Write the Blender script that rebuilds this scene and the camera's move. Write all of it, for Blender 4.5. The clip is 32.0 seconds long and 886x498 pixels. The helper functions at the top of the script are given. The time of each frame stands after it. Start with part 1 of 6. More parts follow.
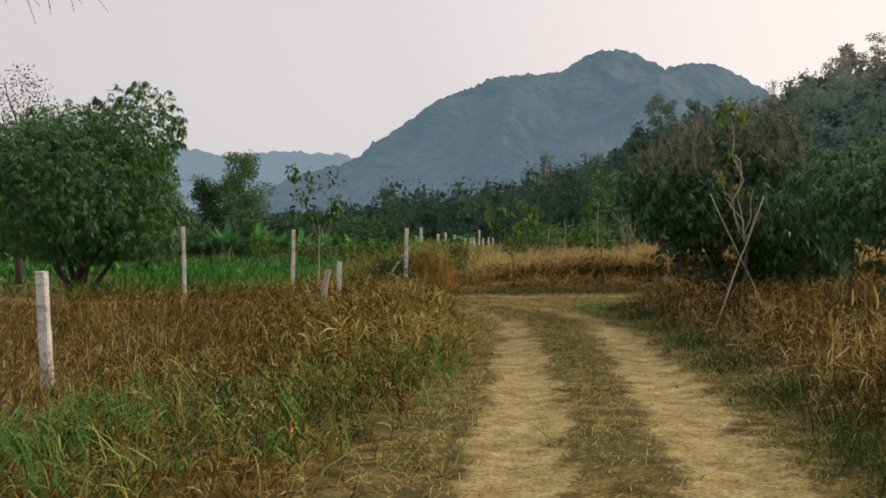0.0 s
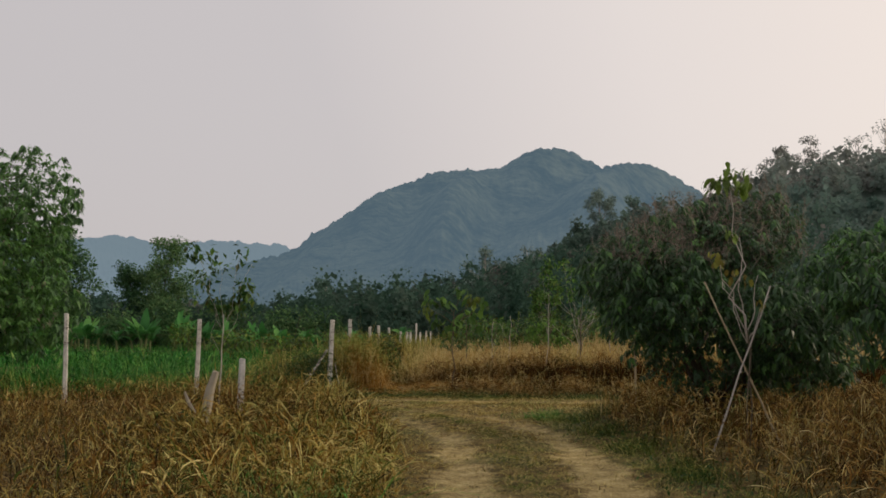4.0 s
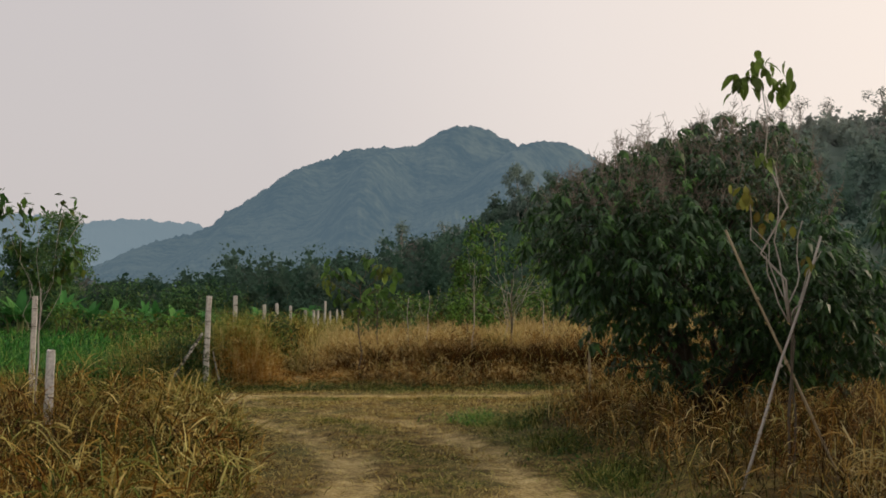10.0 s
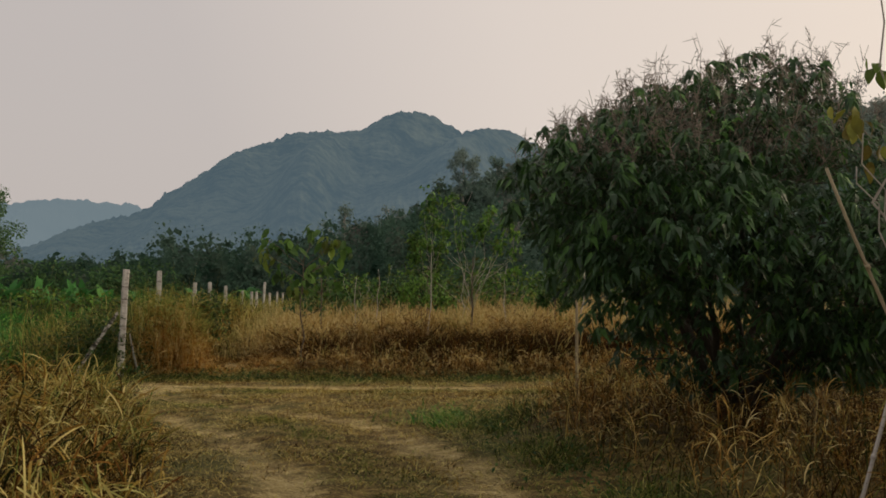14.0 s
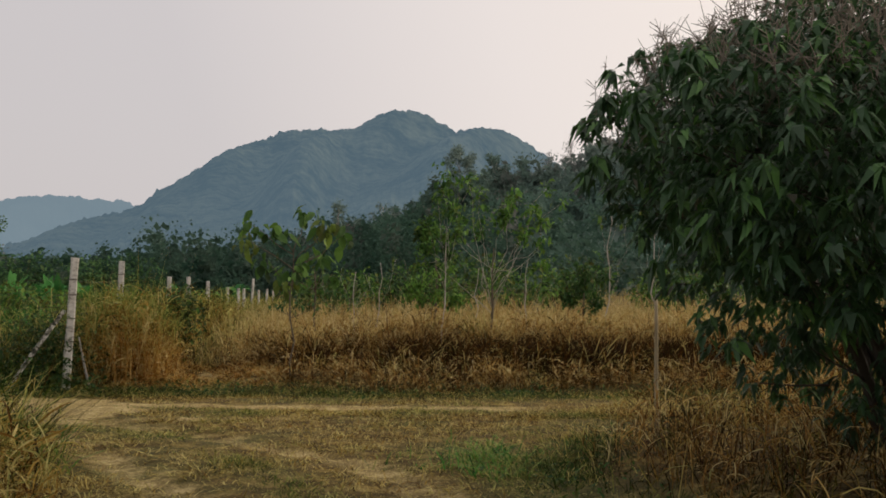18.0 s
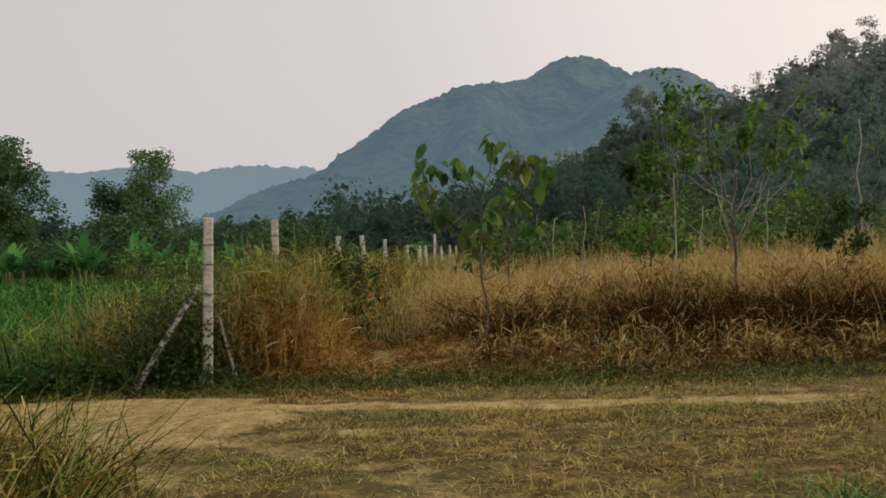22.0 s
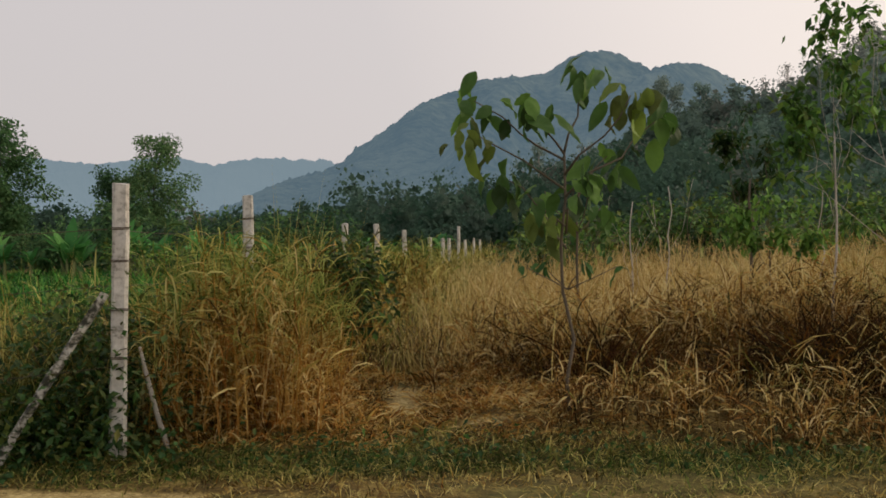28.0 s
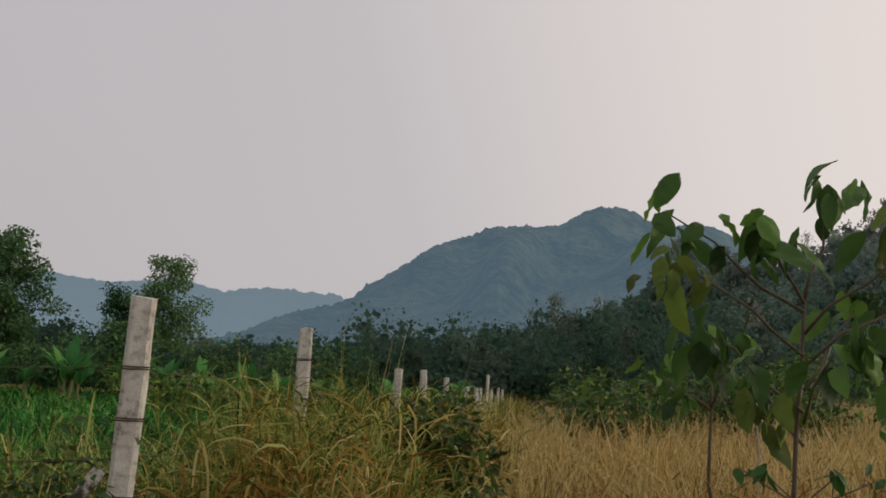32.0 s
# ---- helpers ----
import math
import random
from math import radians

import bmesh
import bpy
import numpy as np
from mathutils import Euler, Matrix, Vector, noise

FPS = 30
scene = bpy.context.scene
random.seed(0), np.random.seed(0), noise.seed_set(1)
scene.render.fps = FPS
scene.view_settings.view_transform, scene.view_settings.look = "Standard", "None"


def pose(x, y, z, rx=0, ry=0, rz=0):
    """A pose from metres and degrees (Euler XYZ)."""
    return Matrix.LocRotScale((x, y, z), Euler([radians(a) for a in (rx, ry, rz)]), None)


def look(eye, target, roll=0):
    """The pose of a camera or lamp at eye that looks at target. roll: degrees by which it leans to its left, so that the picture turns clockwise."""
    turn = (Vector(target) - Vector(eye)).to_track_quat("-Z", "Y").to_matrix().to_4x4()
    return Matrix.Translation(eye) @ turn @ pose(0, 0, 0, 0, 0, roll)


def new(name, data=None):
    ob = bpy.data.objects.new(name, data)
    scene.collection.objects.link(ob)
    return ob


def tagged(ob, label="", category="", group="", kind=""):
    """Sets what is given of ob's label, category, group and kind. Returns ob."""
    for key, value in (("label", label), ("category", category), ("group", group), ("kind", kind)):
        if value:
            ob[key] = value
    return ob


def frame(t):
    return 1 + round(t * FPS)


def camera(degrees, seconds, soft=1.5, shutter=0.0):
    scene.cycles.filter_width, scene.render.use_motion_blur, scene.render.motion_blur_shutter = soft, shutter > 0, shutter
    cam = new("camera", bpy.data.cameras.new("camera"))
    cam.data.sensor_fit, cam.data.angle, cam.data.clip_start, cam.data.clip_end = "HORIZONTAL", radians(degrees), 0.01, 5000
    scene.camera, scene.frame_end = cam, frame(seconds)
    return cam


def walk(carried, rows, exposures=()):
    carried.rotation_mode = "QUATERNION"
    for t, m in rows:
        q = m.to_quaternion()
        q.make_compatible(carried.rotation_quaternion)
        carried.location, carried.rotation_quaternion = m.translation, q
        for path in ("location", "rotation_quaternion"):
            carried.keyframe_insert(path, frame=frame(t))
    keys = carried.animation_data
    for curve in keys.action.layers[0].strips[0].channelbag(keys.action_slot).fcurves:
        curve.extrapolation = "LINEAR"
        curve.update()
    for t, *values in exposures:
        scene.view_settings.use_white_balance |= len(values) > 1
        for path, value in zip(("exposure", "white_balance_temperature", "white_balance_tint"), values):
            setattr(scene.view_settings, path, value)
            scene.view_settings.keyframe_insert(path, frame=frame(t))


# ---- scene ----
cam = camera(46.3, 32.0, soft=1.75)
PATH = [
    (0, (0.300, 1.106, 1.394), (0.294, 3.106, 1.379), -0.5),
    (0.5, (0.290, 1.559, 1.397), (0.329, 3.558, 1.445), 0.4),
    (1, (0.342, 2.145, 1.394), (0.472, 4.139, 1.463), 0.6),
    (1.5, (0.389, 2.606, 1.412), (0.621, 4.592, 1.478), 0.6),
    (2, (0.406, 2.975, 1.411), (0.663, 4.957, 1.493), 0.5),
    (2.5, (0.417, 3.362, 1.414), (0.638, 5.347, 1.516), 0.4),
    (3, (0.434, 3.710, 1.420), (0.615, 5.697, 1.554), 0.5),
    (3.5, (0.435, 4.065, 1.424), (0.579, 6.053, 1.588), 0.4),
    (5.5, (0.510, 5.451, 1.402), (0.581, 7.443, 1.566), 0.6),
    (6, (0.553, 5.739, 1.396), (0.688, 7.729, 1.534), 0.5),
    (6.5, (0.603, 6.013, 1.381), (0.812, 7.999, 1.497), 0.6),
    (7, (0.646, 6.301, 1.356), (0.913, 8.280, 1.455), 0.6),
    (7.5, (0.670, 6.672, 1.394), (0.946, 8.651, 1.493), 0.5),
    (8, (0.701, 7.114, 1.425), (0.978, 9.091, 1.542), 0.5),
    (8.5, (0.773, 7.550, 1.436), (1.045, 9.527, 1.574), 0.3),
    (9, (0.844, 7.962, 1.439), (1.113, 9.938, 1.587), 0.2),
    (9.5, (0.906, 8.373, 1.436), (1.174, 10.350, 1.574), 0.2),
    (10, (0.936, 8.770, 1.423), (1.209, 10.748, 1.546), -0.1),
    (10.5, (0.944, 9.161, 1.420), (1.227, 11.138, 1.525), -0.2),
    (11, (0.960, 9.505, 1.416), (1.253, 11.481, 1.512), -0.1),
    (11.5, (1.020, 9.830, 1.404), (1.320, 11.805, 1.496), -0.2),
    (12, (1.069, 10.150, 1.396), (1.378, 12.123, 1.493), -0.1),
    (12.5, (1.081, 10.522, 1.388), (1.404, 12.493, 1.494), 0.1),
    (13, (1.067, 10.831, 1.378), (1.407, 12.799, 1.491), 0.2),
    (13.5, (1.049, 11.054, 1.343), (1.406, 13.019, 1.448), 0.5),
    (14, (1.053, 11.248, 1.320), (1.436, 13.208, 1.417), 0.6),
    (14.5, (1.112, 11.570, 1.323), (1.539, 13.522, 1.420), 0.4),
    (16.5, (1.315, 13.417, 1.327), (1.775, 15.362, 1.413), 0.8),
    (17, (1.295, 13.712, 1.336), (1.737, 15.660, 1.422), 0.6),
    (17.5, (1.286, 14.007, 1.305), (1.705, 15.960, 1.401), 0.7),
    (18, (1.267, 14.357, 1.296), (1.664, 16.314, 1.392), 1),
    (18.5, (1.276, 14.794, 1.288), (1.637, 16.760, 1.354), 0.8),
    (19, (1.351, 15.259, 1.298), (1.643, 17.237, 1.316), 0.3),
    (19.5, (1.422, 15.727, 1.315), (1.624, 17.716, 1.356), -0.1),
    (20, (1.393, 16.075, 1.308), (1.515, 18.068, 1.427), 0),
    (20.5, (1.394, 16.453, 1.292), (1.452, 18.450, 1.388), -0.2),
    (21, (1.381, 16.878, 1.290), (1.407, 18.877, 1.343), -0.9),
    (21.5, (1.381, 17.361, 1.304), (1.401, 19.361, 1.320), -1.6),
    (22, (1.367, 17.820, 1.318), (1.420, 19.820, 1.323), -1.9),
    (22.5, (1.395, 18.205, 1.345), (1.507, 20.202, 1.368), -1.8),
    (23, (1.413, 18.519, 1.359), (1.597, 20.510, 1.408), -1.6),
    (23.5, (1.473, 18.860, 1.344), (1.728, 20.842, 1.407), -1.7),
    (24, (1.568, 19.245, 1.320), (1.866, 21.222, 1.381), -1.9),
    (24.5, (1.641, 19.628, 1.283), (1.947, 21.603, 1.340), -2.1),
    (26.5, (1.414, 21.238, 1.304), (1.670, 23.221, 1.325), -1.7),
    (27, (1.323, 21.591, 1.326), (1.565, 23.576, 1.342), -0.5),
    (27.5, (1.280, 21.789, 1.294), (1.443, 23.782, 1.310), -0.6),
    (28, (1.189, 21.976, 1.307), (1.210, 23.976, 1.302), -1.3),
    (28.5, (1.069, 22.197, 1.310), (0.960, 24.194, 1.302), -2.2),
    (29, (0.953, 22.548, 1.304), (0.731, 24.535, 1.323), -1.9),
    (29.5, (0.874, 22.888, 1.334), (0.620, 24.871, 1.378), -2.1),
    (30, (0.720, 23.119, 1.331), (0.553, 25.111, 1.387), -1.2),
    (30.5, (0.660, 23.348, 1.326), (0.560, 25.344, 1.403), -0),
    (31, (0.611, 23.669, 1.359), (0.553, 25.664, 1.480), 0.6),
    (31.5, (0.493, 24.033, 1.371), (0.481, 26.024, 1.566), 1.1),
    (32, (0.440, 24.305, 1.440), (0.442, 26.287, 1.709), 3),
]
# seconds, stops, white balance
EXPOSURES = [(0.0, 0.2, 6500, 10), (0.9, 0.0, 6350, 10), (2.0, -0.12, 6500, 10), (6.0, -0.12, 6700, 10), (7.0, -0.11, 7050, 10), (9.0, -0.06, 6600, 10), (11.0, -0.03, 6900, 10), (14.0, -0.28, 7000, 10), (17.0, 0.0, 6750, 10), (18.0, -0.04, 6600, 10), (20.0, 0.08, 6600, 10), (22.0, 0.04, 6700, 10), (23.0, 0.0, 6450, 10), (24.2, -0.12, 6600, 10), (27.0, -0.06, 6600, 10), (28.0, 0.04, 6700, 10), (29.0, 0.16, 6650, 10), (30.0, 0.1, 6600, 10), (31.0, 0.06, 6600, 10), (32.0, -0.25, 6500, 10)]
walk(cam, [(t, look(eye, target, roll)) for t, eye, target, roll in PATH], EXPOSURES)

# ---- world and light ----
SUN_AZ, SUN_EL = 82.0, 22.0      # degrees: clockwise from +y, above the horizon
world = bpy.data.worlds.new("hazy_evening_sky")
scene.world = world
world.use_nodes = True
wn, wl = world.node_tree.nodes, world.node_tree.links
bg = wn["Background"]
bg.inputs["Strength"].default_value = 0.1
sky = wn.new("ShaderNodeTexSky")
sky.sky_type = "NISHITA"
sky.sun_disc = False
sky.sun_elevation, sky.sun_rotation = radians(SUN_EL), radians(SUN_AZ)
sky.air_density, sky.dust_density, sky.ozone_density = 1.0, 6.0, 1.0
coord = wn.new("ShaderNodeTexCoord")
dot = wn.new("ShaderNodeVectorMath")
dot.operation = "DOT_PRODUCT"
sun_way = Vector((math.sin(radians(SUN_AZ)) * math.cos(radians(SUN_EL)), math.cos(radians(SUN_AZ)) * math.cos(radians(SUN_EL)), math.sin(radians(SUN_EL))))
dot.inputs[1].default_value = sun_way
veil = wn.new("ShaderNodeValToRGB")
veil.color_ramp.elements[0].position, veil.color_ramp.elements[0].color = 0.0, (0.50, 0.478, 0.500, 1)
veil.color_ramp.elements[1].position, veil.color_ramp.elements[1].color = 1.0, (1.10, 0.95, 0.83, 1)
for at, tint in ((0.58, (0.645, 0.605, 0.612, 1)), (0.72, (0.85, 0.775, 0.745, 1))):
    veil.color_ramp.elements.new(at).color = tint
lift = wn.new("ShaderNodeMath")
lift.operation = "MULTIPLY_ADD"
lift.inputs[1].default_value, lift.inputs[2].default_value = 0.5, 0.5
tens = wn.new("ShaderNodeVectorMath")
tens.operation = "SCALE"
tens.inputs["Scale"].default_value = 11.0
haze = wn.new("ShaderNodeMix")
haze.data_type = "RGBA"
haze.inputs["Factor"].default_value = 0.86
wl.new(coord.outputs["Generated"], dot.inputs[0])
wl.new(dot.outputs["Value"], lift.inputs[0])
wl.new(lift.outputs[0], veil.inputs[0])
wl.new(veil.outputs[0], tens.inputs[0])
wl.new(sky.outputs[0], haze.inputs["A"])
wl.new(tens.outputs[0], haze.inputs["B"])
wl.new(haze.outputs["Result"], bg.inputs["Color"])

sun_lamp = new("sun", bpy.data.lights.new("sun", "SUN"))
sun_lamp.data.energy, sun_lamp.data.angle, sun_lamp.data.color = 1.3, radians(14), (1.0, 0.83, 0.62)
sun_lamp.matrix_basis = look(sun_way * 50, (0, 0, 0))

# ---- materials ----
R = np.random.default_rng(7)


def nodes_of(name):
    m = bpy.data.materials.new(name)
    m.use_nodes = True
    t = m.node_tree
    return m, t.nodes, t.links, t.nodes["Principled BSDF"]


def ramp_of(nodes, stops):
    r = nodes.new("ShaderNodeValToRGB")
    e = r.color_ramp.elements
    while len(e) < len(stops):
        e.new(0.5)
    for k, (p, c) in enumerate(stops):
        e[k].position, e[k].color = p, (*c, 1)
    return r


def mixed(nodes, links, fac, a, b, mode="MIX"):
    x = nodes.new("ShaderNodeMix")
    x.data_type, x.blend_type = "RGBA", mode
    for key, v in (("Factor", fac), ("A", a), ("B", b)):
        if isinstance(v, (int, float)):
            x.inputs[key].default_value = v
        elif isinstance(v, tuple):
            x.inputs[key].default_value = (*v, 1)
        else:
            links.new(v, x.inputs[key])
    return x.outputs["Result"]


def noise_of(nodes, links, scale, detail=4.0, rough=0.6, coords="Object"):
    tc, n = nodes.new("ShaderNodeTexCoord"), nodes.new("ShaderNodeTexNoise")
    n.inputs["Scale"].default_value, n.inputs["Detail"].default_value, n.inputs["Roughness"].default_value = scale, detail, rough
    links.new(tc.outputs[coords], n.inputs["Vector"])
    return n.outputs["Fac"]


def bumped(nodes, links, bsdf, height, strength, distance=0.02):
    b = nodes.new("ShaderNodeBump")
    b.inputs["Strength"].default_value, b.inputs["Distance"].default_value = strength, distance
    links.new(height, b.inputs["Height"])
    links.new(b.outputs[0], bsdf.inputs["Normal"])


def attribute(nodes, name):
    a = nodes.new("ShaderNodeAttribute")
    a.attribute_name = name
    return a.outputs["Fac"]


def leafy(name, dry, green, rough=0.65, through_leaf=0.4, spec=0.12):
    """Blades and leaves: the tint of each one picks a tone, its share of green mixes the two ranges."""
    m, n, l, p = nodes_of(name)
    tint = attribute(n, "tint")
    a, b = ramp_of(n, dry), ramp_of(n, green)
    l.new(tint, a.inputs[0]), l.new(tint, b.inputs[0])
    colour = mixed(n, l, attribute(n, "green"), a.outputs[0], b.outputs[0])
    fine = noise_of(n, l, 40.0, 2.0)
    colour = mixed(n, l, 0.35, colour, mixed(n, l, fine, (0.25, 0.25, 0.25), (1.0, 1.0, 1.0)), "MULTIPLY")
    l.new(colour, p.inputs["Base Color"])
    p.inputs["Roughness"].default_value = rough
    p.inputs["Specular IOR Level"].default_value = spec
    t, s = n.new("ShaderNodeBsdfTranslucent"), n.new("ShaderNodeMixShader")
    s.inputs[0].default_value = through_leaf
    l.new(colour, t.inputs["Color"])
    l.new(p.outputs[0], s.inputs[1]), l.new(t.outputs[0], s.inputs[2])
    l.new(s.outputs[0], n["Material Output"].inputs["Surface"])
    return m


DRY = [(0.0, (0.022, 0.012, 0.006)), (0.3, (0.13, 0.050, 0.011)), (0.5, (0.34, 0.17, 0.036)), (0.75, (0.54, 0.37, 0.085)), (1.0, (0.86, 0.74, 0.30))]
RUST = [(0.0, (0.028, 0.013, 0.006)), (0.28, (0.14, 0.068, 0.020)), (0.52, (0.42, 0.225, 0.062)), (0.78, (0.68, 0.47, 0.155)), (1.0, (0.84, 0.72, 0.38))]
GREEN = [(0.0, (0.015, 0.042, 0.010)), (0.5, (0.095, 0.165, 0.028)), (1.0, (0.42, 0.46, 0.13))]
GOLD = [(0.0, (0.20, 0.115, 0.035)), (0.5, (0.54, 0.375, 0.125)), (1.0, (0.80, 0.65, 0.32))]
CROP = [(0.0, (0.010, 0.070, 0.013)), (0.6, (0.036, 0.225, 0.032)), (1.0, (0.15, 0.42, 0.075))]
mat_grass = leafy("dry_grass_blades", DRY, GREEN, 0.7, 0.28, 0.05)
mat_rust = leafy("rust_grass_blades", RUST, GREEN, 0.7, 0.35, 0.05)
mat_russet = leafy("russet_reed_blades", [(0.0, (0.030, 0.012, 0.005)), (0.28, (0.17, 0.064, 0.014)), (0.52, (0.46, 0.205, 0.045)), (0.78, (0.68, 0.42, 0.115)), (1.0, (0.84, 0.68, 0.33))], GREEN, 0.7, 0.35, 0.05)
mat_gold = leafy("golden_grass_blades", GOLD, GREEN)
mat_crop = leafy("crop_blades", GREEN, CROP, 0.6, 0.25)
mat_banana_leaf = leafy("banana_leaves", GREEN, [(0.0, (0.035, 0.15, 0.045)), (0.5, (0.10, 0.34, 0.085)), (1.0, (0.26, 0.52, 0.14))], 0.55, 0.4)
mat_mango = leafy("mango_leaves", [(0.0, (0.06, 0.05, 0.042)), (1.0, (0.22, 0.18, 0.14))],
                  [(0.0, (0.040, 0.074, 0.044)), (0.6, (0.060, 0.138, 0.054)), (1.0, (0.14, 0.31, 0.075))], 0.42, 0.38, 0.4)
mat_leaf = leafy("sapling_leaves", [(0.0, (0.20, 0.13, 0.03)), (1.0, (0.38, 0.29, 0.06))],
                 [(0.0, (0.022, 0.062, 0.020)), (0.6, (0.060, 0.155, 0.036)), (1.0, (0.20, 0.40, 0.075))], 0.5, 0.35, 0.2)
# pale bluish greens and greys put distance haze into the leaf colours
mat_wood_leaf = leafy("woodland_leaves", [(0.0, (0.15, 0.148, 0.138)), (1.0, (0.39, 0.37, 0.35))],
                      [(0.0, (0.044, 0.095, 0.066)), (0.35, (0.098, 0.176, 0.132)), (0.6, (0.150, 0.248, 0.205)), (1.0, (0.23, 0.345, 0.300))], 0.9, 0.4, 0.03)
mat_tree_leaf = leafy("field_tree_leaves", [(0.0, (0.09, 0.075, 0.04)), (1.0, (0.2, 0.17, 0.09))],
                      [(0.0, (0.045, 0.11, 0.05)), (0.6, (0.10, 0.215, 0.085)), (1.0, (0.20, 0.34, 0.13))], 0.8, 0.35, 0.05)


def bark(name, dark, light, scale=9.0):
    m, n, l, p = nodes_of(name)
    a, b = noise_of(n, l, scale, 5.0), noise_of(n, l, scale * 6, 3.0)
    l.new(mixed(n, l, mixed(n, l, 0.4, a, b), dark, light), p.inputs["Base Color"])
    p.inputs["Roughness"].default_value = 0.9
    bumped(n, l, p, b, 0.5, 0.01)
    return m


mat_bark = bark("mango_bark", (0.022, 0.018, 0.014), (0.085, 0.070, 0.052))
mat_pale = bark("pale_bark", (0.22, 0.20, 0.175), (0.60, 0.56, 0.50))
mat_stem = bark("sapling_bark", (0.05, 0.040, 0.028), (0.17, 0.14, 0.10), 14.0)
mat_bamboo = bark("dry_bamboo", (0.24, 0.19, 0.11), (0.50, 0.43, 0.29), 5.0)
mat_deadwood = bark("weathered_wood", (0.20, 0.175, 0.13), (0.47, 0.42, 0.33), 7.0)
mat_panicle = bark("dry_flower_stalks", (0.10, 0.082, 0.066), (0.32, 0.27, 0.215), 12.0)
mat_banana = bark("banana_stalk", (0.07, 0.085, 0.03), (0.20, 0.23, 0.09), 3.0)


def concrete():
    m, n, l, p = nodes_of("weathered_concrete")
    big, small, pits = noise_of(n, l, 3.0, 4.0), noise_of(n, l, 26.0, 6.0, 0.7), noise_of(n, l, 90.0, 2.0)
    stain = ramp_of(n, [(0.40, (0.20, 0.19, 0.165)), (0.54, (0.50, 0.48, 0.44))])
    l.new(small, stain.inputs[0])
    clean = ramp_of(n, [(0.3, (0.47, 0.46, 0.43)), (0.7, (0.70, 0.69, 0.655))])
    l.new(small, clean.inputs[0])
    where = ramp_of(n, [(0.46, (0, 0, 0)), (0.60, (1, 1, 1))])
    l.new(big, where.inputs[0])
    l.new(mixed(n, l, where.outputs[0], clean.outputs[0], stain.outputs[0]), p.inputs["Base Color"])
    p.inputs["Roughness"].default_value = 0.92
    bumped(n, l, p, mixed(n, l, 0.5, small, pits), 0.6, 0.006)
    return m


mat_concrete = concrete()


def lichen():
    """Old concrete blotched with pale lichen and black moss."""
    m, n, l, p = nodes_of("lichened_concrete")
    a, b = noise_of(n, l, 16.0, 5.0, 0.7), noise_of(n, l, 80.0, 3.0)
    r = ramp_of(n, [(0.44, (0.045, 0.048, 0.035)), (0.50, (0.26, 0.25, 0.21)), (0.58, (0.62, 0.61, 0.56))])
    l.new(a, r.inputs[0])
    l.new(mixed(n, l, 0.25, r.outputs[0], b, "MULTIPLY"), p.inputs["Base Color"])
    p.inputs["Roughness"].default_value = 0.95
    bumped(n, l, p, a, 0.6, 0.006)
    return m


def soil():
    """Ground: grass litter over brown earth, bare pale dirt where the wheels run."""
    m, n, l, p = nodes_of("earth_and_litter")
    big, med, fine = noise_of(n, l, 0.7, 4.0), noise_of(n, l, 4.0, 6.0, 0.7), noise_of(n, l, 34.0, 6.0, 0.85)
    litter = ramp_of(n, [(0.40, (0.028, 0.020, 0.008)), (0.5, (0.125, 0.086, 0.027)), (0.60, (0.35, 0.268, 0.092))])
    l.new(mixed(n, l, 0.5, med, fine), litter.inputs[0])
    moss = ramp_of(n, [(0.3, (0.035, 0.05, 0.016)), (0.7, (0.12, 0.135, 0.045))])
    l.new(fine, moss.inputs[0])
    greenish = ramp_of(n, [(0.46, (0, 0, 0)), (0.66, (0.7, 0.7, 0.7))])
    l.new(big, greenish.inputs[0])
    dirt = ramp_of(n, [(0.40, (0.13, 0.092, 0.036)), (0.5, (0.34, 0.262, 0.108)), (0.60, (0.60, 0.490, 0.245))])
    l.new(mixed(n, l, 0.62, med, fine), dirt.inputs[0])
    cover = mixed(n, l, greenish.outputs[0], litter.outputs[0], moss.outputs[0])
    add = n.new("ShaderNodeMath")
    add.operation = "MULTIPLY_ADD"
    add.inputs[1].default_value, add.inputs[2].default_value = 0.9, -0.45
    l.new(mixed(n, l, 0.5, med, fine), add.inputs[0])
    total = n.new("ShaderNodeMath")
    total.operation, total.use_clamp = "ADD", True
    l.new(add.outputs[0], total.inputs[0]), l.new(attribute(n, "dirt"), total.inputs[1])
    sharp = ramp_of(n, [(0.3, (0, 0, 0)), (0.62, (1, 1, 1))])
    l.new(total.outputs[0], sharp.inputs[0])
    l.new(mixed(n, l, sharp.outputs[0], cover, dirt.outputs[0]), p.inputs["Base Color"])
    p.inputs["Roughness"].default_value = 0.95
    p.inputs["Specular IOR Level"].default_value = 0.15
    bumped(n, l, p, mixed(n, l, 0.5, med, fine), 0.7, 0.03)
    return m


mat_soil = soil()


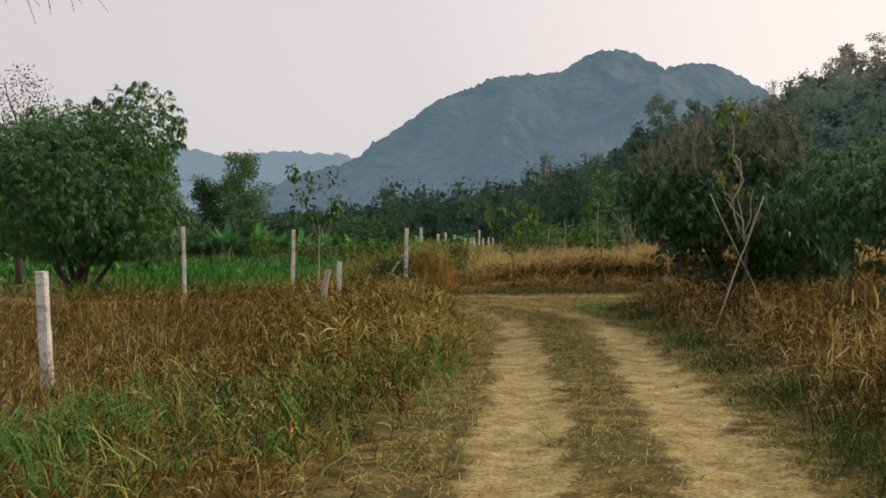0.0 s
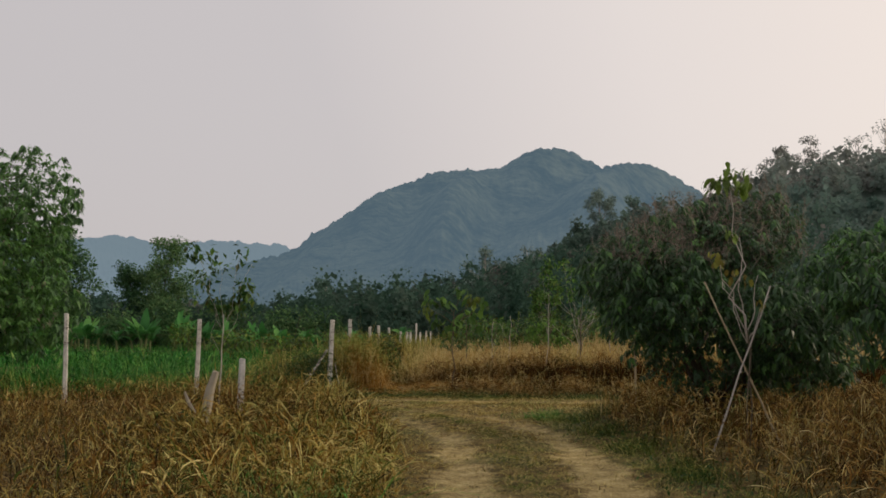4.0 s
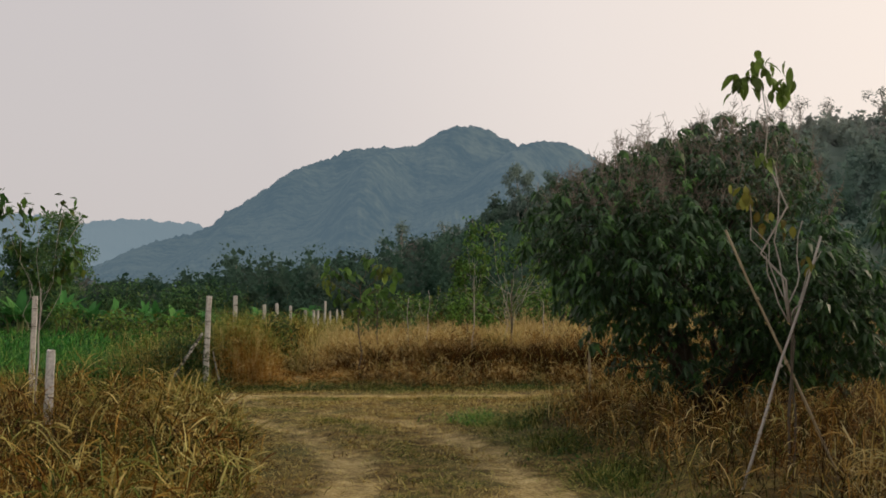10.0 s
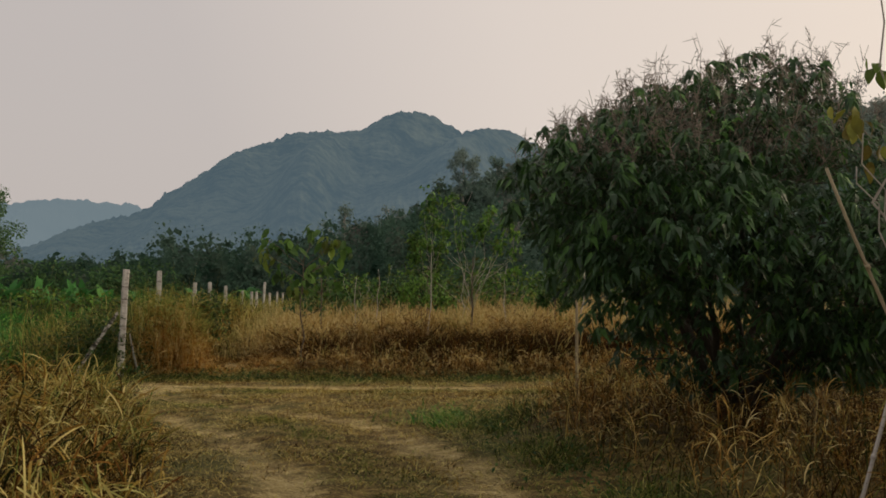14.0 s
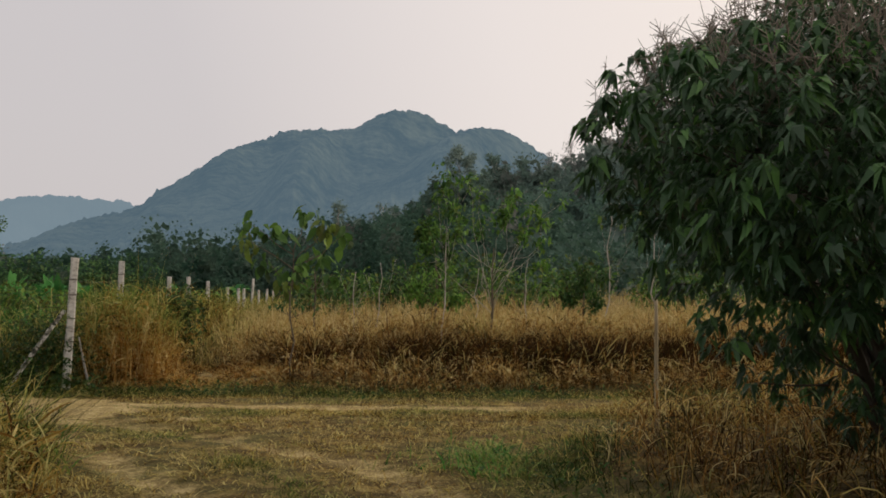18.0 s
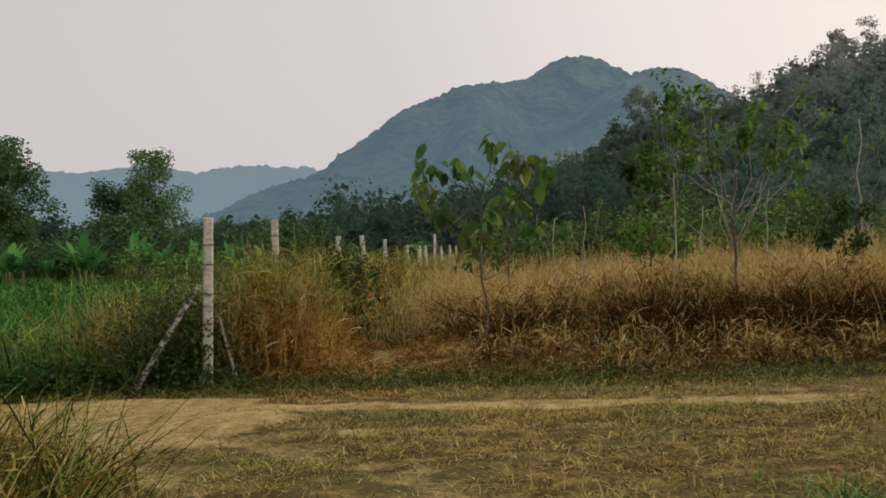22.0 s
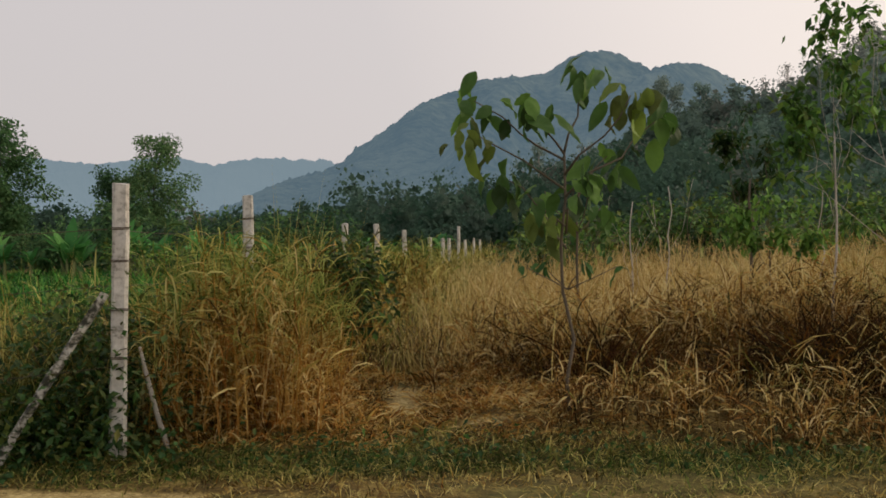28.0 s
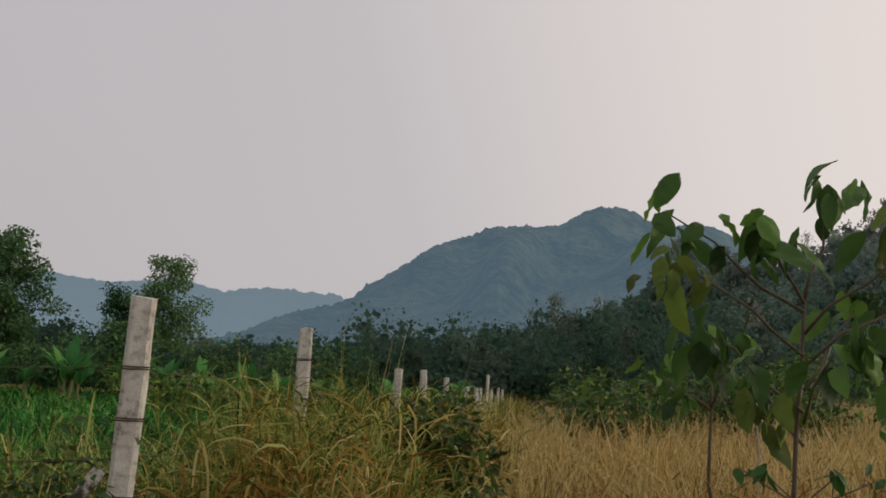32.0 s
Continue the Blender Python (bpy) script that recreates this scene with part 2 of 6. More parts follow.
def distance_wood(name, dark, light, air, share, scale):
    """Wooded slopes kilometres off, the lit evening air mixed in as emission."""
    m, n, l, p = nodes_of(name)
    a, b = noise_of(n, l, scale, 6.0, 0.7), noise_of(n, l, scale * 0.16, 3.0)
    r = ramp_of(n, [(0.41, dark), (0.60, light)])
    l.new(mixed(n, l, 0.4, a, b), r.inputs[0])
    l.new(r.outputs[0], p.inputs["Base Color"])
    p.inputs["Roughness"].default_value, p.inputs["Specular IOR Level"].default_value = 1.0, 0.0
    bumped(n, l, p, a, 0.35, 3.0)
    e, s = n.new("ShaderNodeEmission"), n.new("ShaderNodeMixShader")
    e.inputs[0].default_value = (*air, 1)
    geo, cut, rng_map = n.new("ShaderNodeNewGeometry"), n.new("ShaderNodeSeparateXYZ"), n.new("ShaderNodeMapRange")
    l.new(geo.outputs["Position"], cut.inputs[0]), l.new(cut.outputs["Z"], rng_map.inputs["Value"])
    # the painted-in haze glows more strongly low on the slope
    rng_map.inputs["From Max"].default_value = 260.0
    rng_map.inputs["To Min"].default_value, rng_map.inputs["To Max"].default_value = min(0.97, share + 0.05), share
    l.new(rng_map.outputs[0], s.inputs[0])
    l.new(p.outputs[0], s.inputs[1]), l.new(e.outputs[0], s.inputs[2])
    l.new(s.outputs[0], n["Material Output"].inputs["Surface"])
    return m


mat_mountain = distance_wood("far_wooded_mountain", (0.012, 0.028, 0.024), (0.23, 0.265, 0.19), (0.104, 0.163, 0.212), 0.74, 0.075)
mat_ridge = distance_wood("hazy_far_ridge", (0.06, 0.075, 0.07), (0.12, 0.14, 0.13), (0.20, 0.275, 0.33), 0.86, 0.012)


def plain(name, colour, rough=0.6, metal=0.0):
    m, n, l, p = nodes_of(name)
    f = noise_of(n, l, 30.0, 3.0)
    l.new(mixed(n, l, f, tuple(0.7 * c for c in colour), tuple(1.25 * c for c in colour)), p.inputs["Base Color"])
    p.inputs["Roughness"].default_value, p.inputs["Metallic"].default_value = rough, metal
    return m


mat_wire = plain("rusty_wire", (0.10, 0.075, 0.055), 0.7, 0.6)


# ---- mesh helpers ----
def mesh_of(name, verts, tris, material, tint=None, green=None, smooth=False, extra=None):
    """A mesh from arrays of points and triangles, with what sets each point's tone."""
    me = bpy.data.meshes.new(name)
    verts, tris = np.asarray(verts, np.float32).reshape(-1, 3), np.asarray(tris, np.int32).reshape(-1, 3)
    me.vertices.add(len(verts))
    me.vertices.foreach_set("co", verts.ravel())
    me.loops.add(tris.size)
    me.loops.foreach_set("vertex_index", tris.ravel())
    me.polygons.add(len(tris))
    me.polygons.foreach_set("loop_start", np.arange(0, tris.size, 3, dtype=np.int32))
    for key, values in (("tint", tint), ("green", green), *(extra or {}).items()):
        if values is not None:
            me.attributes.new(key, "FLOAT", "POINT").data.foreach_set("value", np.asarray(values, np.float32))
    me.update(calc_edges=True)
    me.validate()
    me.polygons.foreach_set("use_smooth", np.full(len(tris), smooth, bool))
    me.materials.append(material)
    return me


def part(name, me, parent, label=""):
    ob = new(name, me)
    ob.parent = parent
    return tagged(ob, label) if label else ob


def thing(name, x, y, z, label, category, group="", turn=0.0):
    ob = new(name)
    ob.empty_display_size = 0.2
    ob.matrix_basis = pose(x, y, z, 0, 0, turn)
    return tagged(ob, label, category, group)


def tube(points, radii, sides=7):
    """A tapered limb round a line of points."""
    pts, radii = np.asarray(points, float), np.asarray(radii, float)
    d = np.gradient(pts, axis=0)
    d /= np.linalg.norm(d, axis=1)[:, None] + 1e-9
    side = np.cross(d, (0.31, 0.17, 0.05) if abs(d[0, 2]) > 0.6 else (0, 0, 1.0))
    side /= np.linalg.norm(side, axis=1)[:, None] + 1e-9
    over = np.cross(d, side)
    a = np.linspace(0, 2 * np.pi, sides, endpoint=False)
    ring = pts[:, None] + radii[:, None, None] * (np.cos(a)[None, :, None] * side[:, None] + np.sin(a)[None, :, None] * over[:, None])
    v = np.concatenate([ring.reshape(-1, 3), pts[:1], pts[-1:]])
    n, k, t = len(pts), np.arange(sides), []
    k2 = (k + 1) % sides
    for i in range(n - 1):
        b = i * sides
        t += [np.stack([b + k, b + k2, b + sides + k2], 1), np.stack([b + k, b + sides + k2, b + sides + k], 1)]
    t += [np.stack([k2, k, np.full(sides, n * sides)], 1), np.stack([(n - 1) * sides + k, (n - 1) * sides + k2, np.full(sides, n * sides + 1)], 1)]
    return v, np.concatenate(t)


def joined(pieces):
    vs, ts, at = [], [], 0
    for v, t in pieces:
        vs.append(v), ts.append(t + at)
        at += len(v)
    return np.concatenate(vs), np.concatenate(ts)


def bent(a, b, n=6, wander=0.08, rng=R, sag=0.0):
    """A slightly crooked line from a to b."""
    a, b = np.array(a, float), np.array(b, float)
    s = np.linspace(0, 1, n)[:, None]
    p = a + (b - a) * s
    p[1:-1] += rng.normal(0, wander * np.linalg.norm(b - a) / 3, (n - 2, 3))
    p[:, 2] += -sag * 4 * (s * (1 - s))[:, 0]
    return p


def leaves(base, way, length, width, fold=0.25, droop=0.35, roll=None, rng=R):
    """Folded, drooping leaves: five points and four triangles each."""
    n = len(base)
    way = way / (np.linalg.norm(way, axis=1)[:, None] + 1e-9)
    side = np.cross(way, np.array([0, 0, 1.0]) + rng.normal(0, 0.35, (n, 3)))
    side /= np.linalg.norm(side, axis=1)[:, None] + 1e-9
    up = np.cross(side, way)
    L, W = np.asarray(length)[:, None], np.asarray(width)[:, None]
    down = np.array([0, 0, -1.0])
    c = base + way * L * 0.5 + down * L * droop * 0.18 - up * W * fold
    tip = base + way * L + down * L * droop
    lf, rt = base + way * L * 0.48 + down * L * droop * 0.2 + side * W, base + way * L * 0.48 + down * L * droop * 0.2 - side * W
    v = np.stack([base, lf, c, rt, tip], 1).reshape(-1, 3)
    o = np.arange(n)[:, None, None] * 5
    t = (np.array([[0, 2, 1], [0, 3, 2], [1, 2, 4], [2, 3, 4]])[None] + o).reshape(-1, 3)
    return v, t


def flakes(base, way, length, width, rng):
    """Small far-off leaf sprays: a bent diamond each."""
    n = len(base)
    way = way / (np.linalg.norm(way, axis=1)[:, None] + 1e-9)
    side = np.cross(way, rng.normal(0, 1, (n, 3)))
    side /= np.linalg.norm(side, axis=1)[:, None] + 1e-9
    L, W = np.asarray(length)[:, None], np.asarray(width)[:, None]
    v = np.stack([base, base + way * L * 0.5 + side * W, base + way * L - [0, 0, 0.2] * L, base + way * L * 0.5 - side * W], 1).reshape(-1, 3)
    t = (np.array([[0, 1, 2], [0, 2, 3]])[None] + np.arange(n)[:, None, None] * 4).reshape(-1, 3)
    return v, t


def broad_leaf(length, width, droop, curl, ripple, rng):
    """One large leaf with a midrib, arching down from its stalk; along +x."""
    n, m = 8, 5
    s, c = np.linspace(0, 1, n), np.linspace(-1, 1, m)
    wide = width * 0.5 * np.sin(np.pi * np.clip(s, 0, 1) ** 0.8) ** 0.75
    wide[0], wide[-1] = 0.006, 0.003
    ang = -droop * s ** 1.2
    ds = np.full(n, length / (n - 1))
    x = np.concatenate([[0], np.cumsum(np.cos(ang[1:]) * ds[1:])])
    z = np.concatenate([[0], np.cumsum(np.sin(ang[1:]) * ds[1:])])
    v = np.zeros((n, m, 3))
    v[..., 0] = x[:, None]
    v[..., 1] = wide[:, None] * c[None]
    v[..., 2] = z[:, None] + curl * np.abs(c)[None] * wide[:, None] + ripple * rng.normal(0, 1, (n, m)) * wide[:, None]
    i = np.arange(n - 1)[:, None] * m + np.arange(m - 1)[None]
    t = np.concatenate([np.stack([i, i + m, i + m + 1], -1).reshape(-1, 3), np.stack([i, i + m + 1, i + 1], -1).reshape(-1, 3)])
    return v.reshape(-1, 3), t


def blades(xy, ground, height, width, lean, lean_dir, curve, segs=3, rng=R):
    """Tapering blades that lean and arch over."""
    n = len(xy)
    s = np.linspace(0, 1, segs + 1)
    d = np.stack([np.cos(lean_dir), np.sin(lean_dir), np.zeros(n)], 1)
    face = lean_dir + np.pi / 2 + rng.normal(0, 0.8, n)
    side = np.stack([np.cos(face), np.sin(face), np.zeros(n)], 1)
    base = np.column_stack([xy, ground])
    rows = []
    for k, q in enumerate(s):
        out = height * (lean * q + curve * q ** 2.4)
        up = height * (q * np.sqrt(1 - np.minimum(lean, 0.95) ** 2 * 0.8) - 0.5 * np.minimum(curve, 1.7) * q ** 2.8)
        p = base + d * out[:, None] + np.array([0, 0, 1.0]) * up[:, None]
        w = width * (1.0 - 0.55 * q) * 0.5
        if k < segs:
            rows += [p - side * w[:, None], p + side * w[:, None]]
        else:
            rows.append(p)
    nv = 2 * segs + 1
    v = np.stack(rows, 1).reshape(-1, 3)
    t = []
    for k in range(segs - 1):
        a = 2 * k
        t += [[a, a + 1, a + 3], [a, a + 3, a + 2]]
    t.append([2 * segs - 2, 2 * segs - 1, 2 * segs])
    t = (np.array(t)[None] + np.arange(n)[:, None, None] * nv).reshape(-1, 3)
    return v, t, nv


def ribbons(base, way, length, width, bow0, bow1, segs=5, rng=R):
    """Long leaf blades that rise at the angle bow0 from upright and bow over to bow1; broadest below the middle."""
    n = len(base)
    s = np.linspace(0, 1, segs + 1)
    w = np.array([0.55, 1.0, 0.95, 0.8, 0.55, 0.3])[np.minimum(np.arange(segs) * 5 // segs, 5)]
    face = way + np.pi / 2 + rng.normal(0, 0.5, n)
    p, rows = np.array(base, float), []
    twist = rng.normal(0, 0.5, n)
    for k in range(segs + 1):
        th = bow0 + (bow1 - bow0) * s[k] ** 0.9
        side = np.stack([np.cos(face), np.sin(face), np.sin(twist * 2 * s[k])], 1)
        if k < segs:
            rows += [p - side * (width * w[k] * 0.5)[:, None], p + side * (width * w[k] * 0.5)[:, None]]
        else:
            rows.append(p)
        step_len = (length / segs)[:, None]
        p = p + step_len * np.stack([np.sin(th) * np.cos(way), np.sin(th) * np.sin(way), np.cos(th)], 1)
    t = []
    for k in range(segs - 1):
        a = 2 * k
        t += [[a, a + 1, a + 3], [a, a + 3, a + 2]]
    t.append([2 * segs - 2, 2 * segs - 1, 2 * segs])
    nv = 2 * segs + 1
    return np.stack(rows, 1).reshape(-1, 3), (np.array(t)[None] + np.arange(n)[:, None, None] * nv).reshape(-1, 3), nv


def wavy(x, y, scale, seed=0.0):
    """Smooth pseudo-noise in 0..1 for patches."""
    a = np.sin(x * scale + 1.7 * seed) * np.cos(y * scale * 1.13 + seed)
    b = np.sin((x * 0.8 - y * 0.6) * scale * 2.1 + 3.1 * seed) * 0.6
    c = np.sin((x * 0.5 + y * 0.9) * scale * 4.3 + 2.3 * seed) * 0.35
    return np.clip(0.5 + 0.27 * (a + b + c), 0, 1)


def step(v, a, b):
    q = np.clip((v - a) / (b - a), 0, 1)
    return q * q * (3 - 2 * q)


# ---- the plan of the ground ----
def left_track(y):
    return np.interp(y, [-8, 0, 6.7, 10.4, 15.6, 19.0, 21.5, 24.0, 26.0], [-0.75, 0.02, 0.64, 0.99, 1.29, 1.42, 0.9, -0.1, -1.6])


def right_track(y):
    return np.interp(y, [-8, 0, 6.7, 10.4, 13, 15.6, 19.5, 22.3, 24.3, 26], [0.6, 1.3, 1.96, 2.33, 2.53, 2.75, 2.87, 2.42, 1.1, -0.6])


def left_edge(y):
    return np.interp(y, [-8, 0, 4, 6.7, 9.5, 13, 15.6, 19.9, 22, 23.6, 24.6], [-1.8, -1.0, -0.6, -0.3, 0.05, 0.5, 0.58, 0.40, -0.1, -0.9, -2.2])


def right_edge(y):
    return np.interp(y, [-8, 0, 4, 6.7, 10.3, 12.8, 15.4, 19.5, 22, 23.5, 24.4], [1.3, 2.0, 2.4, 2.64, 2.98, 3.25, 3.42, 3.42, 3.5, 4.4, 6.5])


def fence_x(y):
    return -0.72 + 0.098 * (y - 28.4)


def bank_foot(x):
    return 28.2 - 0.38 * step(x, 2.0, 3.4)


def height(x, y):
    """The lie of the land near the lane."""
    x, y = np.asarray(x, float), np.asarray(y, float)
    bank = 0.20 * step(y, 27.9, 29.3) * step(x, -1.6, 0.4) * (1 - 0.75 * np.exp(-((x - 1.0) / 0.45) ** 2) * (y < 32.5))
    rise = np.clip(y - 29, 0, 60) * (0.006 + 0.020 * step(x - fence_x(y), 0.5, 9.0))
    verge = 0.14 * step(x - right_edge(np.minimum(y, 24.4)), 0.1, 1.2) * step(26.5 - y, 0, 2.5)
    ruts = -0.035 * (np.exp(-((x - left_track(y)) / 0.24) ** 2) + np.exp(-((x - right_track(y)) / 0.26) ** 2)) * step(27.0 - y, 0, 2.0)
    lumps = 0.03 * (wavy(x, y, 1.3, 2.0) - 0.5) + 0.015 * (wavy(x, y, 4.1, 5.0) - 0.5)
    near = step(400 - np.hypot(x, y), 0, 300)
    return (bank + rise * near + verge + ruts + lumps)


def bareness(x, y):
    """How bare of grass the dirt lies."""
    n = 0.55 * wavy(x, y, 2.7, 1.0) + 0.45 * wavy(x, y, 7.3, 4.0)
    strength = np.interp(y, [0, 8, 11, 14, 18, 24], [1.0, 1.0, 0.98, 0.84, 0.60, 0.45])
    lane = np.maximum(np.exp(-np.abs((x - left_track(y)) / (0.22 + 0.26 * n)) ** 2.2), np.exp(-np.abs((x - right_track(y)) / (0.24 + 0.28 * n)) ** 2.2)) * step(26.4 - y, 0, 0.6) * strength
    left_bare = step(27.75 - 0.1 * x - y, 0, 0.35) * step(y, 24.95, 25.3) * step(0.5 - x + 1.2 * (n - 0.5), -0.3, 0.9)
    strip = np.exp(-((y - 26.75 + 0.08 * x) / 0.27) ** 2) * step(6.5 - x, 0, 2.5) * (0.45 + 0.75 * n)
    strip2 = 0.7 * np.exp(-((y - 25.55 + 0.05 * x) / 0.25) ** 2) * step(3.6 - x, 0, 1.2) * (0.3 + 0.8 * n)
    foot = 1.2 * np.exp(-((x - (0.95 - 0.03 * (y - 29.3))) / 0.13) ** 2) * step(y, 29.5, 29.9) * step(31.4 - y, 0, 0.7)
    scuff = 0.5 * np.exp(-((x - 1.4) / 0.5) ** 2 - ((y - 28.95) / 0.16) ** 2)
    wear = 0.10 * step(x - left_edge(y), -0.3, 0.5) * step(right_edge(y) - x, -0.2, 0.4) * step(28.2 - y, 0, 0.5)
    patch = 0.5 * wavy(x, y, 1.1, 8.0) + 0.5 * wavy(x, y, 3.9, 2.6)
    return np.clip(np.maximum.reduce([lane, left_bare, strip, strip2, foot, scuff, wear]) * (0.38 + 0.65 * n + 0.6 * patch), 0, 1)


def sheet(xs, ys, lift=0.0):
    X, Y = np.meshgrid(xs, ys)
    Z = height(X, Y) + lift
    v = np.stack([X, Y, Z], -1).reshape(-1, 3)
    i = np.arange(len(ys) - 1)[:, None] * len(xs) + np.arange(len(xs) - 1)[None]
    q = len(xs)
    t = np.concatenate([np.stack([i, i + 1, i + q + 1], -1).reshape(-1, 3), np.stack([i, i + q + 1, i + q], -1).reshape(-1, 3)])
    return v, t


def spaced(parts):
    return np.unique(np.concatenate([np.arange(a, b, s) for a, b, s in parts]).round(4))


gx = spaced([(-3000, -400, 260), (-400, -60, 20), (-60, -12, 3), (-12, -3, 0.4), (-3, 7, 0.18), (7, 16, 0.4), (16, 60, 3), (60, 400, 20), (400, 3001, 260)])
gy = spaced([(-3000, -400, 260), (-400, -40, 20), (-40, -4, 2), (-4, 34, 0.18), (34, 60, 1), (60, 400, 10), (400, 3001, 200)])
v, t = sheet(gx, gy)
ground = new("ground", mesh_of("ground", v, t, mat_soil, smooth=True, extra={"dirt": bareness(v[:, 0], v[:, 1])}))
tagged(ground, "dry brown earth with grass litter and worn pale dirt", "ground", kind="structure")

# the lane and the crossing road, worn into the same earth
ys = np.arange(-7, 25.15, 0.07)
s = np.linspace(0, 1, 56)
X = left_edge(ys)[:, None] + 0.1 + (right_edge(ys) - left_edge(ys) - 0.2)[:, None] * s[None]
X = np.clip(X, -1.6, 4.4)
Y = np.repeat(ys[:, None], len(s), 1)
edge = np.maximum(np.abs(2 * s[None] - 1) ** 12, step(Y, 24.4, 25.1))
v = np.stack([X, Y, height(X, Y) + 0.006 - 0.03 * edge], -1).reshape(-1, 3)
i = np.arange(len(ys) - 1)[:, None] * len(s) + np.arange(len(s) - 1)[None]
t = np.concatenate([np.stack([i, i + 1, i + len(s) + 1], -1).reshape(-1, 3), np.stack([i, i + len(s) + 1, i + len(s)], -1).reshape(-1, 3)])
lane = new("road", mesh_of("lane", v, t, mat_soil, smooth=True, extra={"dirt": bareness(v[:, 0], v[:, 1])}))
tagged(lane, "two-track dirt lane with worn pale wheel ruts", "dirt road", kind="structure")
v, t = sheet(np.arange(-14, 16, 0.12), np.arange(25.2, 28.1, 0.08), 0.007)
v[:, 2] -= 0.03 * np.maximum(step(v[:, 1], 27.7, 28.0), 1 - step(v[:, 1], 25.2, 25.5))
crossing = new("road_crossing", mesh_of("crossing", v, t, mat_soil, smooth=True, extra={"dirt": bareness(v[:, 0], v[:, 1])}))
tagged(crossing, "dirt track of pale sandy earth crossing before the fence", "dirt road", kind="structure")


# ---- mountains and hill ----
def slope(name, az, el, far, near, dark_mat, label, cols, rows, rough, seed, pad=8.0):
    """A wooded ridge far off: its crest follows az (degrees) and el (rise over run), its flank falls towards the plain."""
    a = np.linspace(az[0] - pad, az[-1] + pad, cols)
    top = np.interp(a, az, el)
    k = np.exp(-np.linspace(-2, 2, 9) ** 2)
    top = np.convolve(np.pad(top, 4, "edge"), k / k.sum(), "valid")
    q = np.linspace(-0.10, 1, rows)
    A, Q = np.meshgrid(np.radians(a), q)
    T = np.repeat(top[None], rows, 0)
    spur = 0.05 * np.sin(A * 61 + seed) * np.sin(A * 23 + 2 * seed + Q * 3) * Q * (1 - Q) * 4
    D = far + (near - far) * np.clip(Q + spur, -0.2, 1.05)
    crest = T * far - 0.55 * rough
    Z = crest * (1 - np.clip(Q, 0, 1) ** 1.15) * (1 + 0.18 * np.sin(A * 47 + Q * 7 + seed) * Q * (1 - Q) * 3)
    Z = np.where(Q < 0, crest * (1 + 2.2 * Q), Z)
    rng = np.random.default_rng(int(seed * 10) + 3)
    tops = rng.random(Z.shape)
    for ax in (0, 1, 1):
        tops = (np.roll(tops, 1, ax) + tops + np.roll(tops, -1, ax)) / 3
    tops = np.clip((tops - 0.3) / 0.4, 0, 1) + 0.25 * rng.random(Z.shape)
    Z = Z + rough * tops * np.where(Q > 0.03, 0.45, 1.0) * (Q > -0.01) * np.clip(Z / 25, 0, 1) * (0.5 + 0.9 * wavy(A * 57, Q * 9, 3.0, seed))
    v = np.stack([1 + D * np.sin(A), 12 + D * np.cos(A), Z - 1.0], -1).reshape(-1, 3)
    i = np.arange(rows - 1)[:, None] * cols + np.arange(cols - 1)[None]
    t = np.concatenate([np.stack([i, i + cols + 1, i + 1], -1).reshape(-1, 3), np.stack([i, i + cols, i + cols + 1], -1).reshape(-1, 3)])
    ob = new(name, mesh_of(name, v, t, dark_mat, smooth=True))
    return tagged(ob, label, "mountain", kind="structure")


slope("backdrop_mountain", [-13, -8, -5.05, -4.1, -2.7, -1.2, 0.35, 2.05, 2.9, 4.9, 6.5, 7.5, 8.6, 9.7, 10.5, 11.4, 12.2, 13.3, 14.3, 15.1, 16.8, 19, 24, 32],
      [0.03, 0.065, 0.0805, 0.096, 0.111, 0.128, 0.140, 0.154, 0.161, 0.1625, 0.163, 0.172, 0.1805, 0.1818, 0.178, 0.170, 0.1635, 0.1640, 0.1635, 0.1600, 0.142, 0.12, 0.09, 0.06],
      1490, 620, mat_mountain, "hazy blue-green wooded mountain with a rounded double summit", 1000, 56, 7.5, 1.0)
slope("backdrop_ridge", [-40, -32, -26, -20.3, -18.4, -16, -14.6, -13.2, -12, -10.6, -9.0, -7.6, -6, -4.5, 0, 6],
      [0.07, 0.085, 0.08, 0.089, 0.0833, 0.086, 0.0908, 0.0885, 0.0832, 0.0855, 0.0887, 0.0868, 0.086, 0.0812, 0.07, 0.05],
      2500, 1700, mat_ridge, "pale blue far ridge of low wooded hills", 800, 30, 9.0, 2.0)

HILL_AZ = [-60, -12, -4, 1, 5, 8.5, 11, 13, 15.5, 18, 20, 23, 27, 30, 45, 75]
HILL_TOP = [8.5, 8.5, 9.0, 10.5, 12.5, 16, 21, 24, 26, 27.5, 31, 34, 36, 37.5, 40, 40]


def hill_ground(x, y):
    """Height of the wooded hill's ground beyond the fields."""
    az, far = np.degrees(np.arctan2(x - 1, y - 12)), np.hypot(x - 1, y - 12)
    return np.interp(az, HILL_AZ, np.array(HILL_TOP) - 8.0) * step(far, 95, 205) * (1 + 0.0 * far)


az, far = np.radians(np.linspace(-62, 76, 420)), np.concatenate([[88, 91], np.arange(93, 217, 2.4), [222, 235, 270]])
A, D = np.meshgrid(az, far)
X, Y = 1 + D * np.sin(A), 12 + D * np.cos(A)
Z = hill_ground(X, Y) * np.where(D > 216, 1 - 0.9 * (D - 216) / 60, 1.0) + height(X, Y) - 0.5
crowns = R.random(X.shape)
for ax in (0, 1):
    crowns = (np.roll(crowns, 1, ax) + 2 * crowns + np.roll(crowns, -1, ax)) / 4
